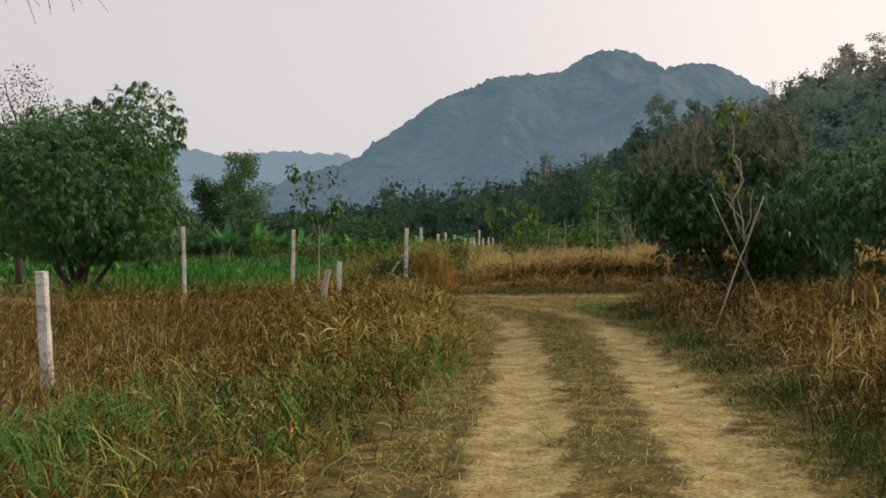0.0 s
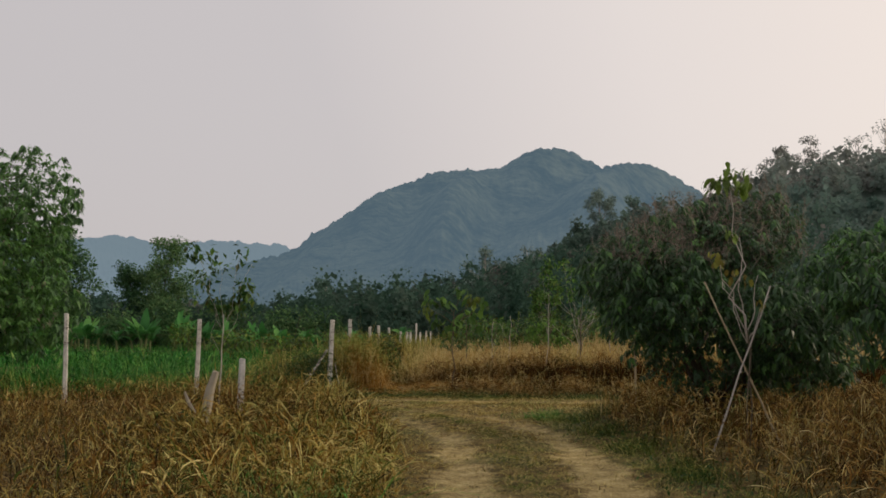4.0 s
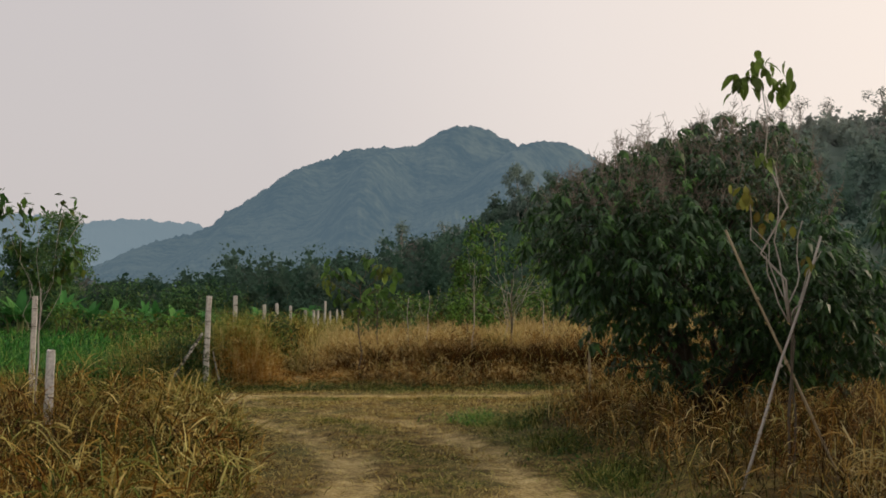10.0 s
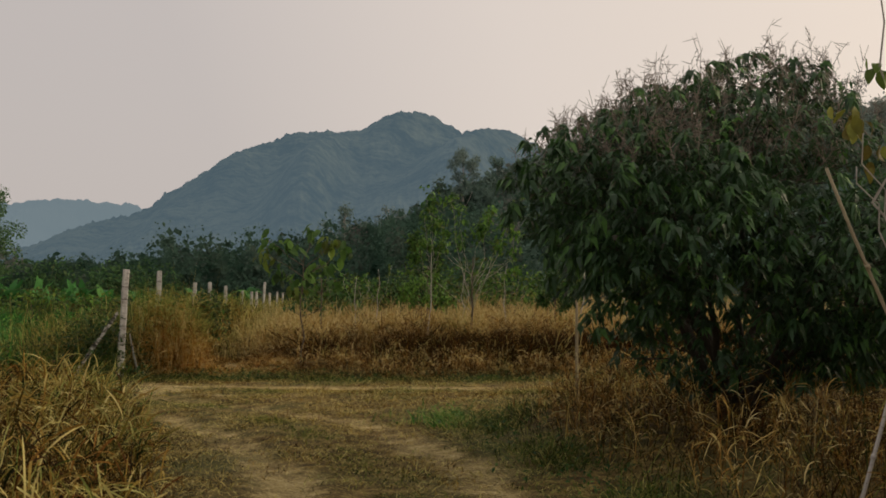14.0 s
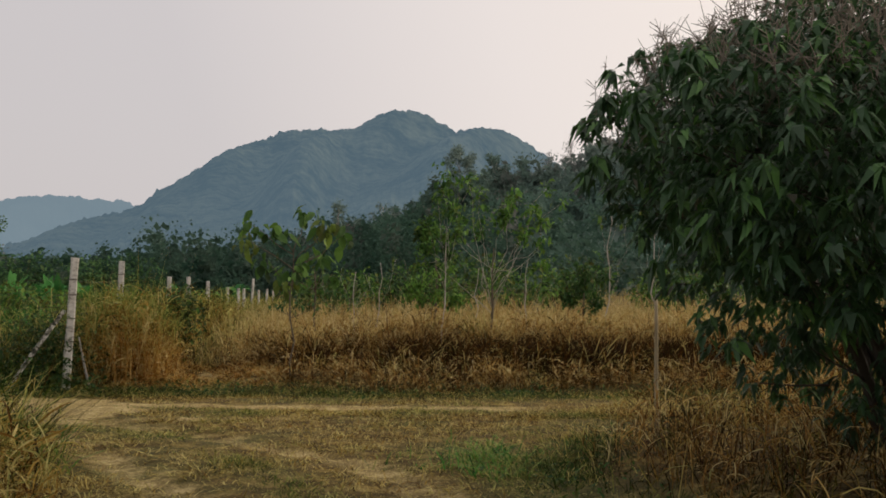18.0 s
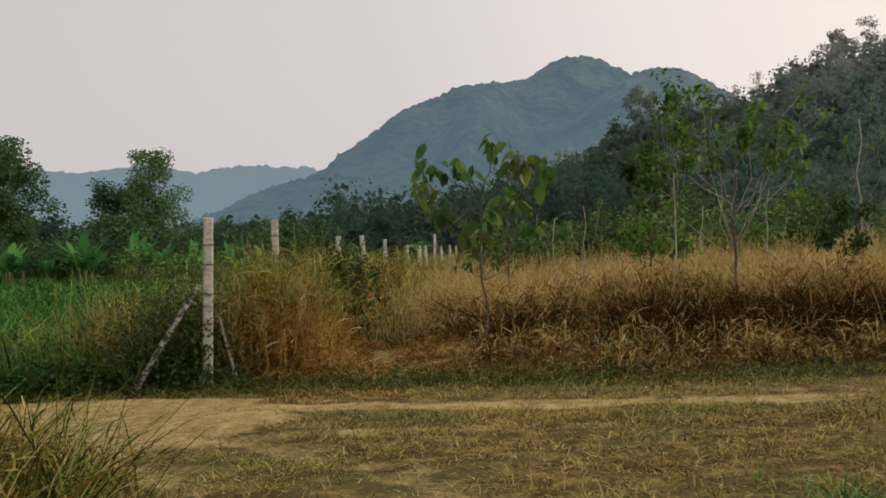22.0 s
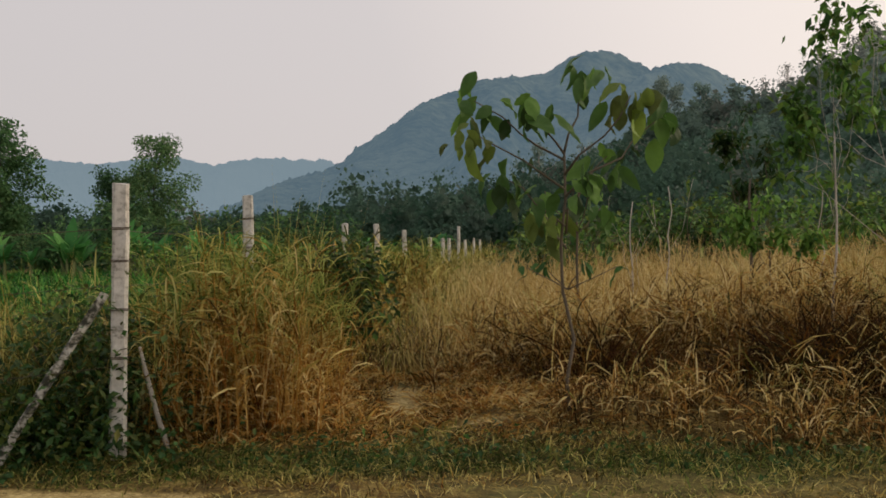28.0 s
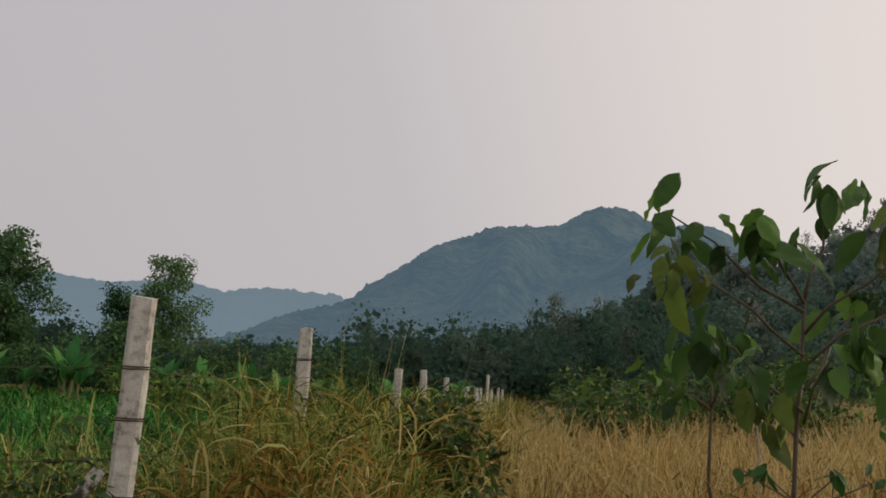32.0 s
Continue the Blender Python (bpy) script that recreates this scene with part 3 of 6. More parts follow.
Z += step(D, 90, 97) * (0.5 + 2.2 * np.clip((crowns - 0.3) / 0.4, 0, 1) + 0.8 * wavy(X, Y, 0.35, 3.0))
v = np.stack([X, Y, Z], -1).reshape(-1, 3)
i = np.arange(len(far) - 1)[:, None] * len(az) + np.arange(len(az) - 1)[None]
t = np.concatenate([np.stack([i, i + len(az) + 1, i + 1], -1).reshape(-1, 3), np.stack([i, i + len(az), i + len(az) + 1], -1).reshape(-1, 3)])
# tone follows the canopy lumps; its rise to the right stands for haze
hazed = np.clip((np.degrees(A) - 8) / 14, 0, 1)
tones = np.clip(0.03 + 0.60 * hazed + 0.9 * (crowns - 0.5) + R.normal(0, 0.06, A.shape), 0, 1)
hill = new("hillside", mesh_of("hillside", v, t, mat_wood_leaf, tones.ravel(), (1 - 0.25 * hazed).ravel(), True))
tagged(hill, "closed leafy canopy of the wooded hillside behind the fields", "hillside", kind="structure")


def crown_points(n, lobes, rng, shell=0.55):
    """Points in a crown made of lobes (x, y, z, rx, ry, rz), more of them near its skin."""
    lobes = np.asarray(lobes, float)
    size = (lobes[:, 3] * lobes[:, 4] * lobes[:, 5]) ** 0.67
    pick = rng.choice(len(lobes), n, p=size / size.sum())
    d = rng.normal(0, 1, (n, 3))
    d /= np.linalg.norm(d, axis=1)[:, None]
    r = shell + (1 - shell) * rng.random(n) ** 0.6
    return lobes[pick, :3] + d * r[:, None] * lobes[pick, 3:], d


def wood_tree(x, y, z, tall, wide, count, leaf, rng, skirt=0.4):
    """Leaf clumps and trunk of one tree of the far wood."""
    k = rng.integers(3, 6)
    lobes = [(x + rng.normal(0, wide * 0.28), y + rng.normal(0, wide * 0.28), z + tall * rng.uniform(skirt, 0.82), wide * rng.uniform(0.22, 0.42), wide * rng.uniform(0.22, 0.42), tall * rng.uniform(0.18, 0.32)) for _ in range(k)]
    p, d = crown_points(count, lobes, rng, 0.5)
    way = d + rng.normal(0, 0.7, d.shape)
    f = flakes(p, way, leaf * rng.uniform(0.6, 1.4, count), leaf * rng.uniform(0.25, 0.5, count), rng)
    inner = max(24, count // 2)
    p, d = crown_points(inner, lobes, rng, 0.0)
    p = p - d * np.mean([q[3] for q in lobes]) * 0.25
    core = flakes(p, rng.normal(0, 1, d.shape), leaf * rng.uniform(1.2, 2.5, inner), leaf * rng.uniform(0.6, 1.2, inner), rng)
    return joined([f, core])


def wood(count, near, far, az0, az1, tall, leaf, per, seed, bias=1.0, skirt=0.4):
    rng = np.random.default_rng(seed)
    pieces, tints, greens = [], [], []
    for _ in range(count):
        a = radians(rng.uniform(az0, az1))
        d = near + (far - near) * rng.random() ** bias
        x, y = 1 + d * math.sin(a), 12 + d * math.cos(a)
        h = rng.uniform(*tall) * np.interp(math.degrees(a), [-16, -10, 1], [0.82, 0.6, 1.0])
        z = float(hill_ground(np.array(x), np.array(y)) + height(x, y)) - 0.1
        n = int(per * rng.uniform(0.6, 1.3))
        v, t = wood_tree(x, y, z, h, h * rng.uniform(0.45, 0.75), n, leaf * d / 130.0, rng, skirt)
        pieces.append((v, t))
        # paler uphill to the right for haze, with a share of drier trees
        hazed = np.clip((math.degrees(a) - 8) / 14, 0, 1)
        tone = np.clip(rng.normal(0.09 + hazed * (0.38 + 0.48 * step(d, 115, 180)), 0.12), 0, 1)
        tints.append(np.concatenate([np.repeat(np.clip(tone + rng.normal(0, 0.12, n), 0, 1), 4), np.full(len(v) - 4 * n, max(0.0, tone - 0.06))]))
        greens.append(np.full(len(v), np.clip(rng.choice([1.0, 0.9, 0.65, 0.25], p=[0.72, 0.18, 0.08, 0.02]) - 0.5 * hazed * step(d, 140, 195) + rng.normal(0, 0.05), 0, 1)))
    v, t = joined(pieces)
    return v, t, np.concatenate(tints), np.concatenate(greens)


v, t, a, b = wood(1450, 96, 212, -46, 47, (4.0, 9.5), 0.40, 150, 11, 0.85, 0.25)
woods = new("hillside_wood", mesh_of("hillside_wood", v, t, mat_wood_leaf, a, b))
tagged(woods, "dense green dry-season wood covering the hillside, leaves paled for haze", "woodland", kind="stuff")
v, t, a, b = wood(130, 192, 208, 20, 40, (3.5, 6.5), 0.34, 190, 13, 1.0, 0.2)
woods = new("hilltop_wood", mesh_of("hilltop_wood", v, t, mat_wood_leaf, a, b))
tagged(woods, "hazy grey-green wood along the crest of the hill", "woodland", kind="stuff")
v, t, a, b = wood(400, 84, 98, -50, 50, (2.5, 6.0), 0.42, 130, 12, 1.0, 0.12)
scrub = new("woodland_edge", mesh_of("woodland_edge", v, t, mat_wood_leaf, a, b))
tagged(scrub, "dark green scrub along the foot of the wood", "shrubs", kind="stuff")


# ---- grass ----
def scatter(n, x0, x1, y0, y1, keep, rng):
    """Random places in a stretch of the plan, kept where keep(x, y) allows."""
    x, y = rng.uniform(x0, x1, n), rng.uniform(y0, y1, n)
    k = rng.random(n) < keep(x, y)
    return np.stack([x[k], y[k]], 1)


def grass_mesh(name, xy, tall, wide, rng, material, green, tone=0.5, spread=0.22, lean=0.25, curve=0.55, segs=3, clump=0.5, tall_of=None, tuft=7, spread_m=0.07, straw=0.10, raised=0.0, decay=0.0, leaf_cap=0.2):
    """Tufts of blades: each tuft has its own tone, height and lean, and single pale stalks stick out."""
    m = len(xy)
    n = m * tuft
    seed_of = 3.0 + tall[1]
    def per(v):
        return np.repeat(v, tuft)
    off = rng.normal(0, spread_m, (n, 2))
    at = np.repeat(xy, tuft, 0) + off
    x, y = at[:, 0], at[:, 1]
    own = per(rng.uniform(0, 6.283, m))
    dirn = np.where(rng.random(n) < 0.55, np.arctan2(off[:, 1], off[:, 0]), own) + rng.normal(0, 0.9, n)
    h = rng.uniform(tall[0], tall[1], n) * per(rng.uniform(0.6, 1.25, m))
    if tall_of is not None:
        h = h * tall_of(x, y)
    w = rng.uniform(wide[0], wide[1], n)
    ln = np.abs(rng.normal(lean, lean * 0.7, n)) + per(np.abs(rng.normal(0, lean * 0.6, m)))
    cv = np.clip(rng.normal(curve, 0.4, n), 0.0, 1.7)
    g = np.clip(per(green(xy[:, 0], xy[:, 1]) + rng.normal(0, 0.2, m)) + rng.normal(0, 0.12, n), 0, 1)
    patch = 0.6 * wavy(xy[:, 0], xy[:, 1], 6.3, seed_of) + 0.6 * wavy(xy[:, 0], xy[:, 1], 2.4, seed_of + 2) - 0.6
    tn = np.clip(per(rng.normal(tone, spread, m) + clump * 0.8 * patch) + rng.normal(0, 0.17, n), 0, 1)
    h = h * per(np.clip(1 + clump * 1.3 * patch, 0.45, 1.3))
    tn = np.where(rng.random(n) < decay, tn * 0.25, tn)
    pale = rng.random(n) < straw
    tn = np.where(pale, rng.uniform(0.85, 1.0, n), tn)
    g = np.where(pale, g * 0.4, g)
    h = np.minimum(np.where(pale, h * rng.uniform(1.0, 1.25, n), h), 1.2 * tall[1])
    foot = height(x, y) - 0.01
    # leaves that spring from the stalks higher up and hang over
    high = rng.random(n) < raised
    low_h = np.minimum(h, per(h.reshape(m, tuft).mean(1)))
    foot = np.where(high, foot + low_h * rng.uniform(0.12, 0.78, n), foot)
    ln, cv = np.where(high, rng.uniform(0.15, 0.8, n), ln), np.where(high, rng.uniform(0.7, 1.7, n), cv)
    h = np.where(high, np.minimum(h * rng.uniform(0.8, 1.9, n) * leaf_cap, leaf_cap), h)
    dirn = np.where(high, rng.uniform(0, 6.283, n), dirn)
    v, t, k = blades(at, foot, h, w, ln, dirn, cv, segs, rng)
    return mesh_of(name, v, t, material, np.repeat(tn, k), np.repeat(g, k))


def bowed(name, xy, rng, material, per, length, width, tone, spread, green, tall_of=None, bow=(0.15, 0.6, 1.2, 2.7), straw=0.12, lean_to=None, spread_m=0.05, segs=5):
    """Tufts of long blades that bow over and hang; each tuft has a tone and a size of its own."""
    m = len(xy)
    n = m * per
    def each(v):
        return np.repeat(v, per)
    off = rng.normal(0, spread_m, (n, 2))
    at = np.repeat(xy, per, 0) + off
    way = np.where(rng.random(n) < 0.6, np.arctan2(off[:, 1], off[:, 0]), rng.uniform(0, 6.283, n))
    if lean_to is not None:
        way = np.where(rng.random(n) < 0.5, lean_to + rng.normal(0, 0.9, n), way)
    big = each(rng.uniform(0.65, 1.25, m))
    if tall_of is not None:
        big = big * each(tall_of(xy[:, 0], xy[:, 1]))
    L, W = rng.uniform(*length, n) * big, rng.uniform(*width, n)
    tn = np.clip(each((tone(xy[:, 0], xy[:, 1]) if callable(tone) else tone) + rng.normal(0, spread, m)) + rng.normal(0, 0.16, n), 0, 1)
    g = np.clip(each(green(xy[:, 0], xy[:, 1]) + rng.normal(0, 0.15, m)) + rng.normal(0, 0.12, n), 0, 1)
    pale = rng.random(n) < straw
    tn, g = np.where(pale, rng.uniform(0.85, 1, n), tn), np.where(pale, g * 0.4, g)
    v, t, k = ribbons(np.column_stack([at, height(at[:, 0], at[:, 1]) - 0.01]), way, L, W, rng.uniform(bow[0], bow[1], n), rng.uniform(bow[2], bow[3], n), segs, rng)
    v[:, 2] = np.maximum(v[:, 2], height(v[:, 0], v[:, 1]) + 0.011)
    return mesh_of(name, v, t, material, np.repeat(tn, k), np.repeat(g, k))


def reed_bed(name, xy, rng, material, tall_of, per, length, width, tone, green, top_green=0.8, dead_bow=(1.9, 2.9), straw=0.12, rise0=0.08, wild=0.10, out=(0.2, 1.2), cane=(0.005, 0.009)):
    """Cane stalks with long leaves: the lower ones dead and hanging, the upper ones alive and arching."""
    m = len(xy)
    h = tall_of(xy[:, 0], xy[:, 1]) * rng.uniform(0.7, 1.12, m)
    z = height(xy[:, 0], xy[:, 1])
    lean, to = np.abs(rng.normal(0, wild, m)), rng.uniform(0, 6.283, m)
    base = np.column_stack([xy, z - 0.02])
    own = np.clip(rng.normal(tone(xy[:, 0], xy[:, 1]) if callable(tone) else tone, 0.2, m), 0, 1)
    alive = np.clip(green(xy[:, 0], xy[:, 1]) + rng.normal(0, 0.25, m), 0, 1)
    v0, t0, k0 = ribbons(base, to, h, rng.uniform(*cane, m), lean, lean + rng.uniform(0, 0.5, m), 5, rng)
    n = m * per
    u = np.tile((np.arange(per) + 0.5) / per, m) + rng.normal(0, 0.06, n)
    u = np.clip(u, rise0, 1.0)
    rise = np.repeat(h, per) * u * 0.97
    ln, wy = np.repeat(lean, per), np.repeat(to, per)
    at = np.repeat(base, per, 0) + np.stack([np.sin(ln) * np.cos(wy) * rise, np.sin(ln) * np.sin(wy) * rise, np.cos(ln) * rise], 1)
    live = np.clip((u - 0.45) / 0.35, 0, 1)
    L = rng.uniform(*length, n) * (0.75 + 0.4 * live)
    v1, t1, k1 = ribbons(at, rng.uniform(0, 6.283, n), L, rng.uniform(*width, n), rng.uniform(*out, n), rng.uniform(*dead_bow, n) - 0.8 * live * rng.random(n), 4, rng)
    v1[:, 2] = np.maximum(v1[:, 2], height(v1[:, 0], v1[:, 1]) + 0.005)
    tn = np.clip(np.repeat(own, per) + rng.normal(0, 0.2, n), 0, 1)
    tn = np.where(rng.random(n) < straw, rng.uniform(0.82, 1.0, n), tn)
    g = np.clip(np.repeat(alive, per) * (0.15 + top_green * live) + rng.normal(0, 0.08, n), 0, 1)
    v, t = joined([(v0, t0), (v1, t1)])
    return mesh_of(name, v, t, material, np.concatenate([np.repeat(own, k0), np.repeat(tn, k1)]), np.concatenate([np.repeat(alive * 0.3, k0), np.repeat(g, k1)]))


rg = np.random.default_rng(21)


def on_tuft(x, y):
    return np.exp(-((x + 1.9) / 1.1) ** 2 - ((y - 8.1) / 1.1) ** 2) + 0.5 * np.exp(-((x + 0.2) / 0.35) ** 2 - ((y - 12.5) / 2.0) ** 2) + 0.8 * np.exp(-((x + 1.2) / 0.6) ** 2 - ((y - 10.2) / 0.6) ** 2) + 0.8 * np.exp(-((x - 0.1) / 0.25) ** 2 - ((y - 11.5) / 0.5) ** 2) + 0.6 * np.exp(-((x + 1.6) / 0.4) ** 2 - ((y - 14.5) / 0.6) ** 2) + np.exp(-((x - 3.3) / 0.4) ** 2 - ((y - 22.5) / 0.5) ** 2) + np.exp(-((x + 0.5) / 0.3) ** 2 - ((y - 22.8) / 0.7) ** 2)


def on_left(x, y):
    inside = step(left_edge(y) + 0.25 * (wavy(x, y, 5.0, 2.0) - 0.5) - x, -0.02, 0.22) * (y < 27.4 + 0.39 * (x + 0.7)) * (1 - 0.7 * np.clip(on_tuft(x, y), 0, 1))
    return inside * np.clip(0.1 + 1.6 * (wavy(x, y, 3.3, 6.0) - 0.2), 0.12, 1) * np.interp(-x, [0, 5, 14], [1.0, 0.75, 0.3])


def green_left(x, y):
    tuft = np.exp(-((x + 1.9) / 1.3) ** 2 - ((y - 8.0) / 1.4) ** 2) * 1.1 * step(wavy(x, y, 2.3, 5.0), 0.42, 0.62) + 0.6 * np.exp(-((x - 0.1) / 0.5) ** 2 - ((y - 13.5) / 3.0) ** 2)
    near_lane = 0.45 * np.exp(-((left_edge(y) - x) / 1.6) ** 2) * step(y, 9, 13)
    return np.clip(0.04 + tuft + 0.6 * near_lane + 0.6 * step(wavy(x, y, 1.7, 9.0), 0.62, 0.85), 0, 0.95)


def tall_left(x, y):
    return np.interp(left_edge(y) - x, [0, 0.5, 1.5, 4], [0.65, 1.0, 1.05, 0.95]) * np.interp(y, [3, 8, 12, 20, 22, 24, 27], [0.72, 0.76, 1.0, 1.3, 1.4, 1.35, 1.1])


xy = scatter(25000, -10, 0.9, 2.5, 27.5, on_left, rg)
xy = np.concatenate([xy, np.stack([rg.normal(-0.95, 0.22, 170), rg.uniform(22.4, 23.9, 170)], 1)])
left_grass = new("dry_grass", grass_mesh("verge_grass", xy, (0.26, 0.70), (0.004, 0.010), rg, mat_grass, green_left, 0.36, 0.22, 0.2, 0.5, 2, 0.9, tall_of=tall_left, tuft=9, spread_m=0.085, straw=0.05, raised=0.8, decay=0.4))
tagged(left_grass, "tall tangled brown and straw dry grass beside the lane", "dry grass", kind="stuff")


def on_right(x, y):
    inside = step(x - right_edge(y) + 0.25 * (wavy(x, y, 5.0, 3.0) - 0.5), -0.02, 0.3) * (y < 25.2 + 0.02 * x) * step(x, 2.0, 2.2)
    return inside * np.clip(0.1 + 1.6 * (wavy(x, y, 3.1, 4.0) - 0.2), 0.12, 1) * np.interp(x, [3, 7, 15], [1.0, 0.75, 0.25])


def green_right(x, y):
    edge = 0.95 * np.exp(-((x - right_edge(y)) / 0.6) ** 2)
    return np.clip(0.03 + edge + 0.45 * step(wavy(x, y, 1.9, 5.0), 0.62, 0.85), 0, 0.95)


def tall_right(x, y):
    return np.interp(x - right_edge(y), [0, 0.4, 1.0, 2.5], [0.35, 0.55, 0.9, 1.1]) * np.interp(y, [8, 12, 18], [0.8, 1.0, 1.2])


xy = np.concatenate([scatter(21000, 1.8, 12, 3.5, 25.4, on_right, rg), scatter(5200, 2.3, 5.6, 3.6, 10.5, lambda x, y: on_right(x, y) ** 0.6, rg)])
# tone falls again past y 16, painting in the mango tree's shade
right_grass = new("dry_grass", grass_mesh("right_verge_grass", xy, (0.22, 0.66), (0.004, 0.010), rg, mat_grass, green_right, np.interp(xy[:, 1], [8, 11, 16, 19, 24], [0.22, 0.28, 0.33, 0.25, 0.25]), 0.2, 0.22, 0.5, 2, 0.9, tall_of=tall_right, tuft=8, spread_m=0.085, straw=0.04, raised=0.78, decay=0.45))
tagged(right_grass, "dark brown matted dry grass below the mango trees", "dry grass", kind="stuff")


def on_bank(x, y):
    front = bank_foot(x) + 0.32 + 0.10 * np.sin(x * 3.1) + 0.12 * np.sin(x * 1.3)
    path = 1 - 0.97 * np.exp(-((x - 1.15 + 0.06 * (y - 29)) / np.interp(y, [28.6, 30.4, 31.2, 32.4], [0.95, 0.8, 0.5, 0.25])) ** 4) * (y < 32.2)
    gaps = np.clip(0.1 + 1.9 * (wavy(x, y, 4.7, 5.5) - 0.28), 0.03, 1)
    hollow = 1 - 0.75 * step(x, 1.7, 2.3) * (0.4 + 0.8 * wavy(x, y, 1.1, 1.0)) * np.exp(-((y - 29.85 + 0.25 * step(x, 2.6, 4.0) - 0.1 * np.sin(1.7 * x)) / np.interp(x, [2.6, 4.0], [0.26, 0.5])) ** 4)
    return (y > front) * (x > fence_x(y) - 0.15) * path * gaps * hollow * np.interp(y - front, [0, 0.25, 1.5, 4], [0.35, 1, 1, 0.6])


def tall_bank(x, y):
    reeds = 0.42 * step(0.62 - x, 0, 0.35)
    tiers = np.interp(y + 0.25 * np.sin(1.7 * x) - 0.3 * step(x, 3.8, 4.8), [28.5, 29.7, 30.15, 30.7], [0.24, 0.30, 0.80, 0.95]) * np.interp(x, [1.5, 4.5], [0.55, 1.0])
    return np.maximum(tiers * (1 - 0.55 * np.exp(-((x - 1.0) / 0.8) ** 2) * (y < 31)), reeds * np.interp(y, [28.5, 28.9, 29.5], [0.5, 0.85, 1.1])) * (0.6 + 0.8 * wavy(x, y, 2.6, 0.7))


def green_bank(x, y):
    return np.clip(0.02 + 0.5 * np.exp(-((x - fence_x(y) - 0.35) / 0.45) ** 2) * step(y, 29.4, 30.6) + 0.35 * step(wavy(x, y, 2.1, 6.5), 0.68, 0.9), 0, 0.9)


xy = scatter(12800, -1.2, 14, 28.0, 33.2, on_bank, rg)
# tones stay low before the tall tier, putting its shade into the colour
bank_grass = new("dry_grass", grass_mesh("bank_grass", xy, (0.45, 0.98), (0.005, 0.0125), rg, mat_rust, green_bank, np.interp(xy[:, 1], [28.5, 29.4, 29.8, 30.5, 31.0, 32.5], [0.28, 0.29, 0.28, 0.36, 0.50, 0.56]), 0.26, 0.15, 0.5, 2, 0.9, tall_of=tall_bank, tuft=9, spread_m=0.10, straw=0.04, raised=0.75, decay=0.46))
tagged(bank_grass, "tall rust-brown dead grass on the bank past the crossing", "dry grass", kind="stuff")


def on_gold(x, y):
    return (x > fence_x(y) + 0.25) * np.interp(y, [32, 40, 60, 90], [1.0, 0.8, 0.5, 0.3]) * step(x, -1, 1.2)


def green_gold(x, y):
    return np.clip(0.03 + 0.75 * np.exp(-((x - fence_x(y) - 0.5) / 0.9) ** 2) + 0.5 * step(wavy(x, y, 0.5, 2.0), 0.6, 0.85) * step(y, 34, 60), 0, 0.9)


xy = np.concatenate([scatter(6500, -0.5, 18, 31.5, 48, on_gold, rg), scatter(5000, 0, 60, 46, 96, on_gold, rg)])
gold_grass = new("golden_grass", grass_mesh("golden_grass", xy, (0.55, 1.0), (0.008, 0.022), rg, mat_gold, green_gold, np.interp(xy[:, 1], [31.5, 36.0], [0.26, 0.5]), 0.2, 0.2, 0.45, 2, 1.2, tuft=7, spread_m=0.16, raised=0.35, tall_of=lambda x, y: np.maximum(np.interp(y, [31, 35, 40], [0.55, 0.8, 1.05]), np.interp(x, [1.6, 3.5], [0.5, 1.0]))))
tagged(gold_grass, "pale golden standing dry grass of the open field", "dry grass", kind="stuff")


def on_crop(x, y):
    return (x < fence_x(y) - 0.35) * (y > 28.85 + 0.39 * (x + 0.7)) * np.interp(y, [28, 36, 50, 80], [1.0, 0.8, 0.5, 0.35])


def green_crop(x, y):
    return np.clip(0.95 - 0.8 * np.exp(-((y - 28.5 - 0.39 * (x + 0.7)) / 0.6) ** 2) - 0.7 * np.exp(-((x - fence_x(y) + 0.3) / 0.6) ** 2), 0.1, 1)


xy = np.concatenate([scatter(7500, -9, 0.5, 26, 40, on_crop, rg), scatter(5500, -40, 4, 30, 82, on_crop, rg)])
crop = new("green_fodder_grass", grass_mesh("green_fodder_grass", xy, (0.36, 0.70), (0.020, 0.044), rg, mat_crop, green_crop, 0.50, 0.34, 0.2, 0.7, 2, 0.5, straw=0.02, decay=0.18))
xy = scatter(6500, -42, 4, 44, 74, lambda x, y: (x < fence_x(y) - 0.4) * 0.75 + 0 * x, rg)
far_crop = new("green_fodder_grass", grass_mesh("far_fodder_grass", xy, (0.45, 0.75), (0.05, 0.11), rg, mat_crop, lambda x, y: 0.97 + 0 * x, 0.46, 0.28, 0.25, 0.7, 2, 0.5, tuft=5, spread_m=0.2, straw=0.02))
tagged(far_crop, "bright green fodder grass at the far end of the field", "crop", kind="stuff")
tagged(crop, "lush bright green fodder grass filling the fenced field", "crop", kind="stuff")


def on_lane(x, y):
    return step(x - left_edge(y), -0.15, 0.2) * step(right_edge(y) - x, -0.2, 0.2) * np.clip(np.clip(1.1 - 1.25 * bareness(x, y), 0.10, 1) ** 1.5 * (0.6 + 0.4 * wavy(x, y, 3.3, 8.0)) + np.exp(-((x - 3.3) / 0.4) ** 2 - ((y - 22.3) / 0.8) ** 2), 0, 1)


def green_lane(x, y):
    side = 0.8 * np.exp(-((right_edge(y) - 0.15 - x) / 0.25) ** 2)
    mid = 0.55 * np.exp(-((x - 0.5 * (left_track(y) + right_track(y))) / 0.28) ** 2)
    return np.clip(0.16 + 1.2 * np.exp(-((x - 3.3) / 0.45) ** 2 - ((y - 22.3) / 0.8) ** 2) + side + mid + 0.5 * step(wavy(x, y, 2.2, 3.0), 0.55, 0.8), 0, 0.9)


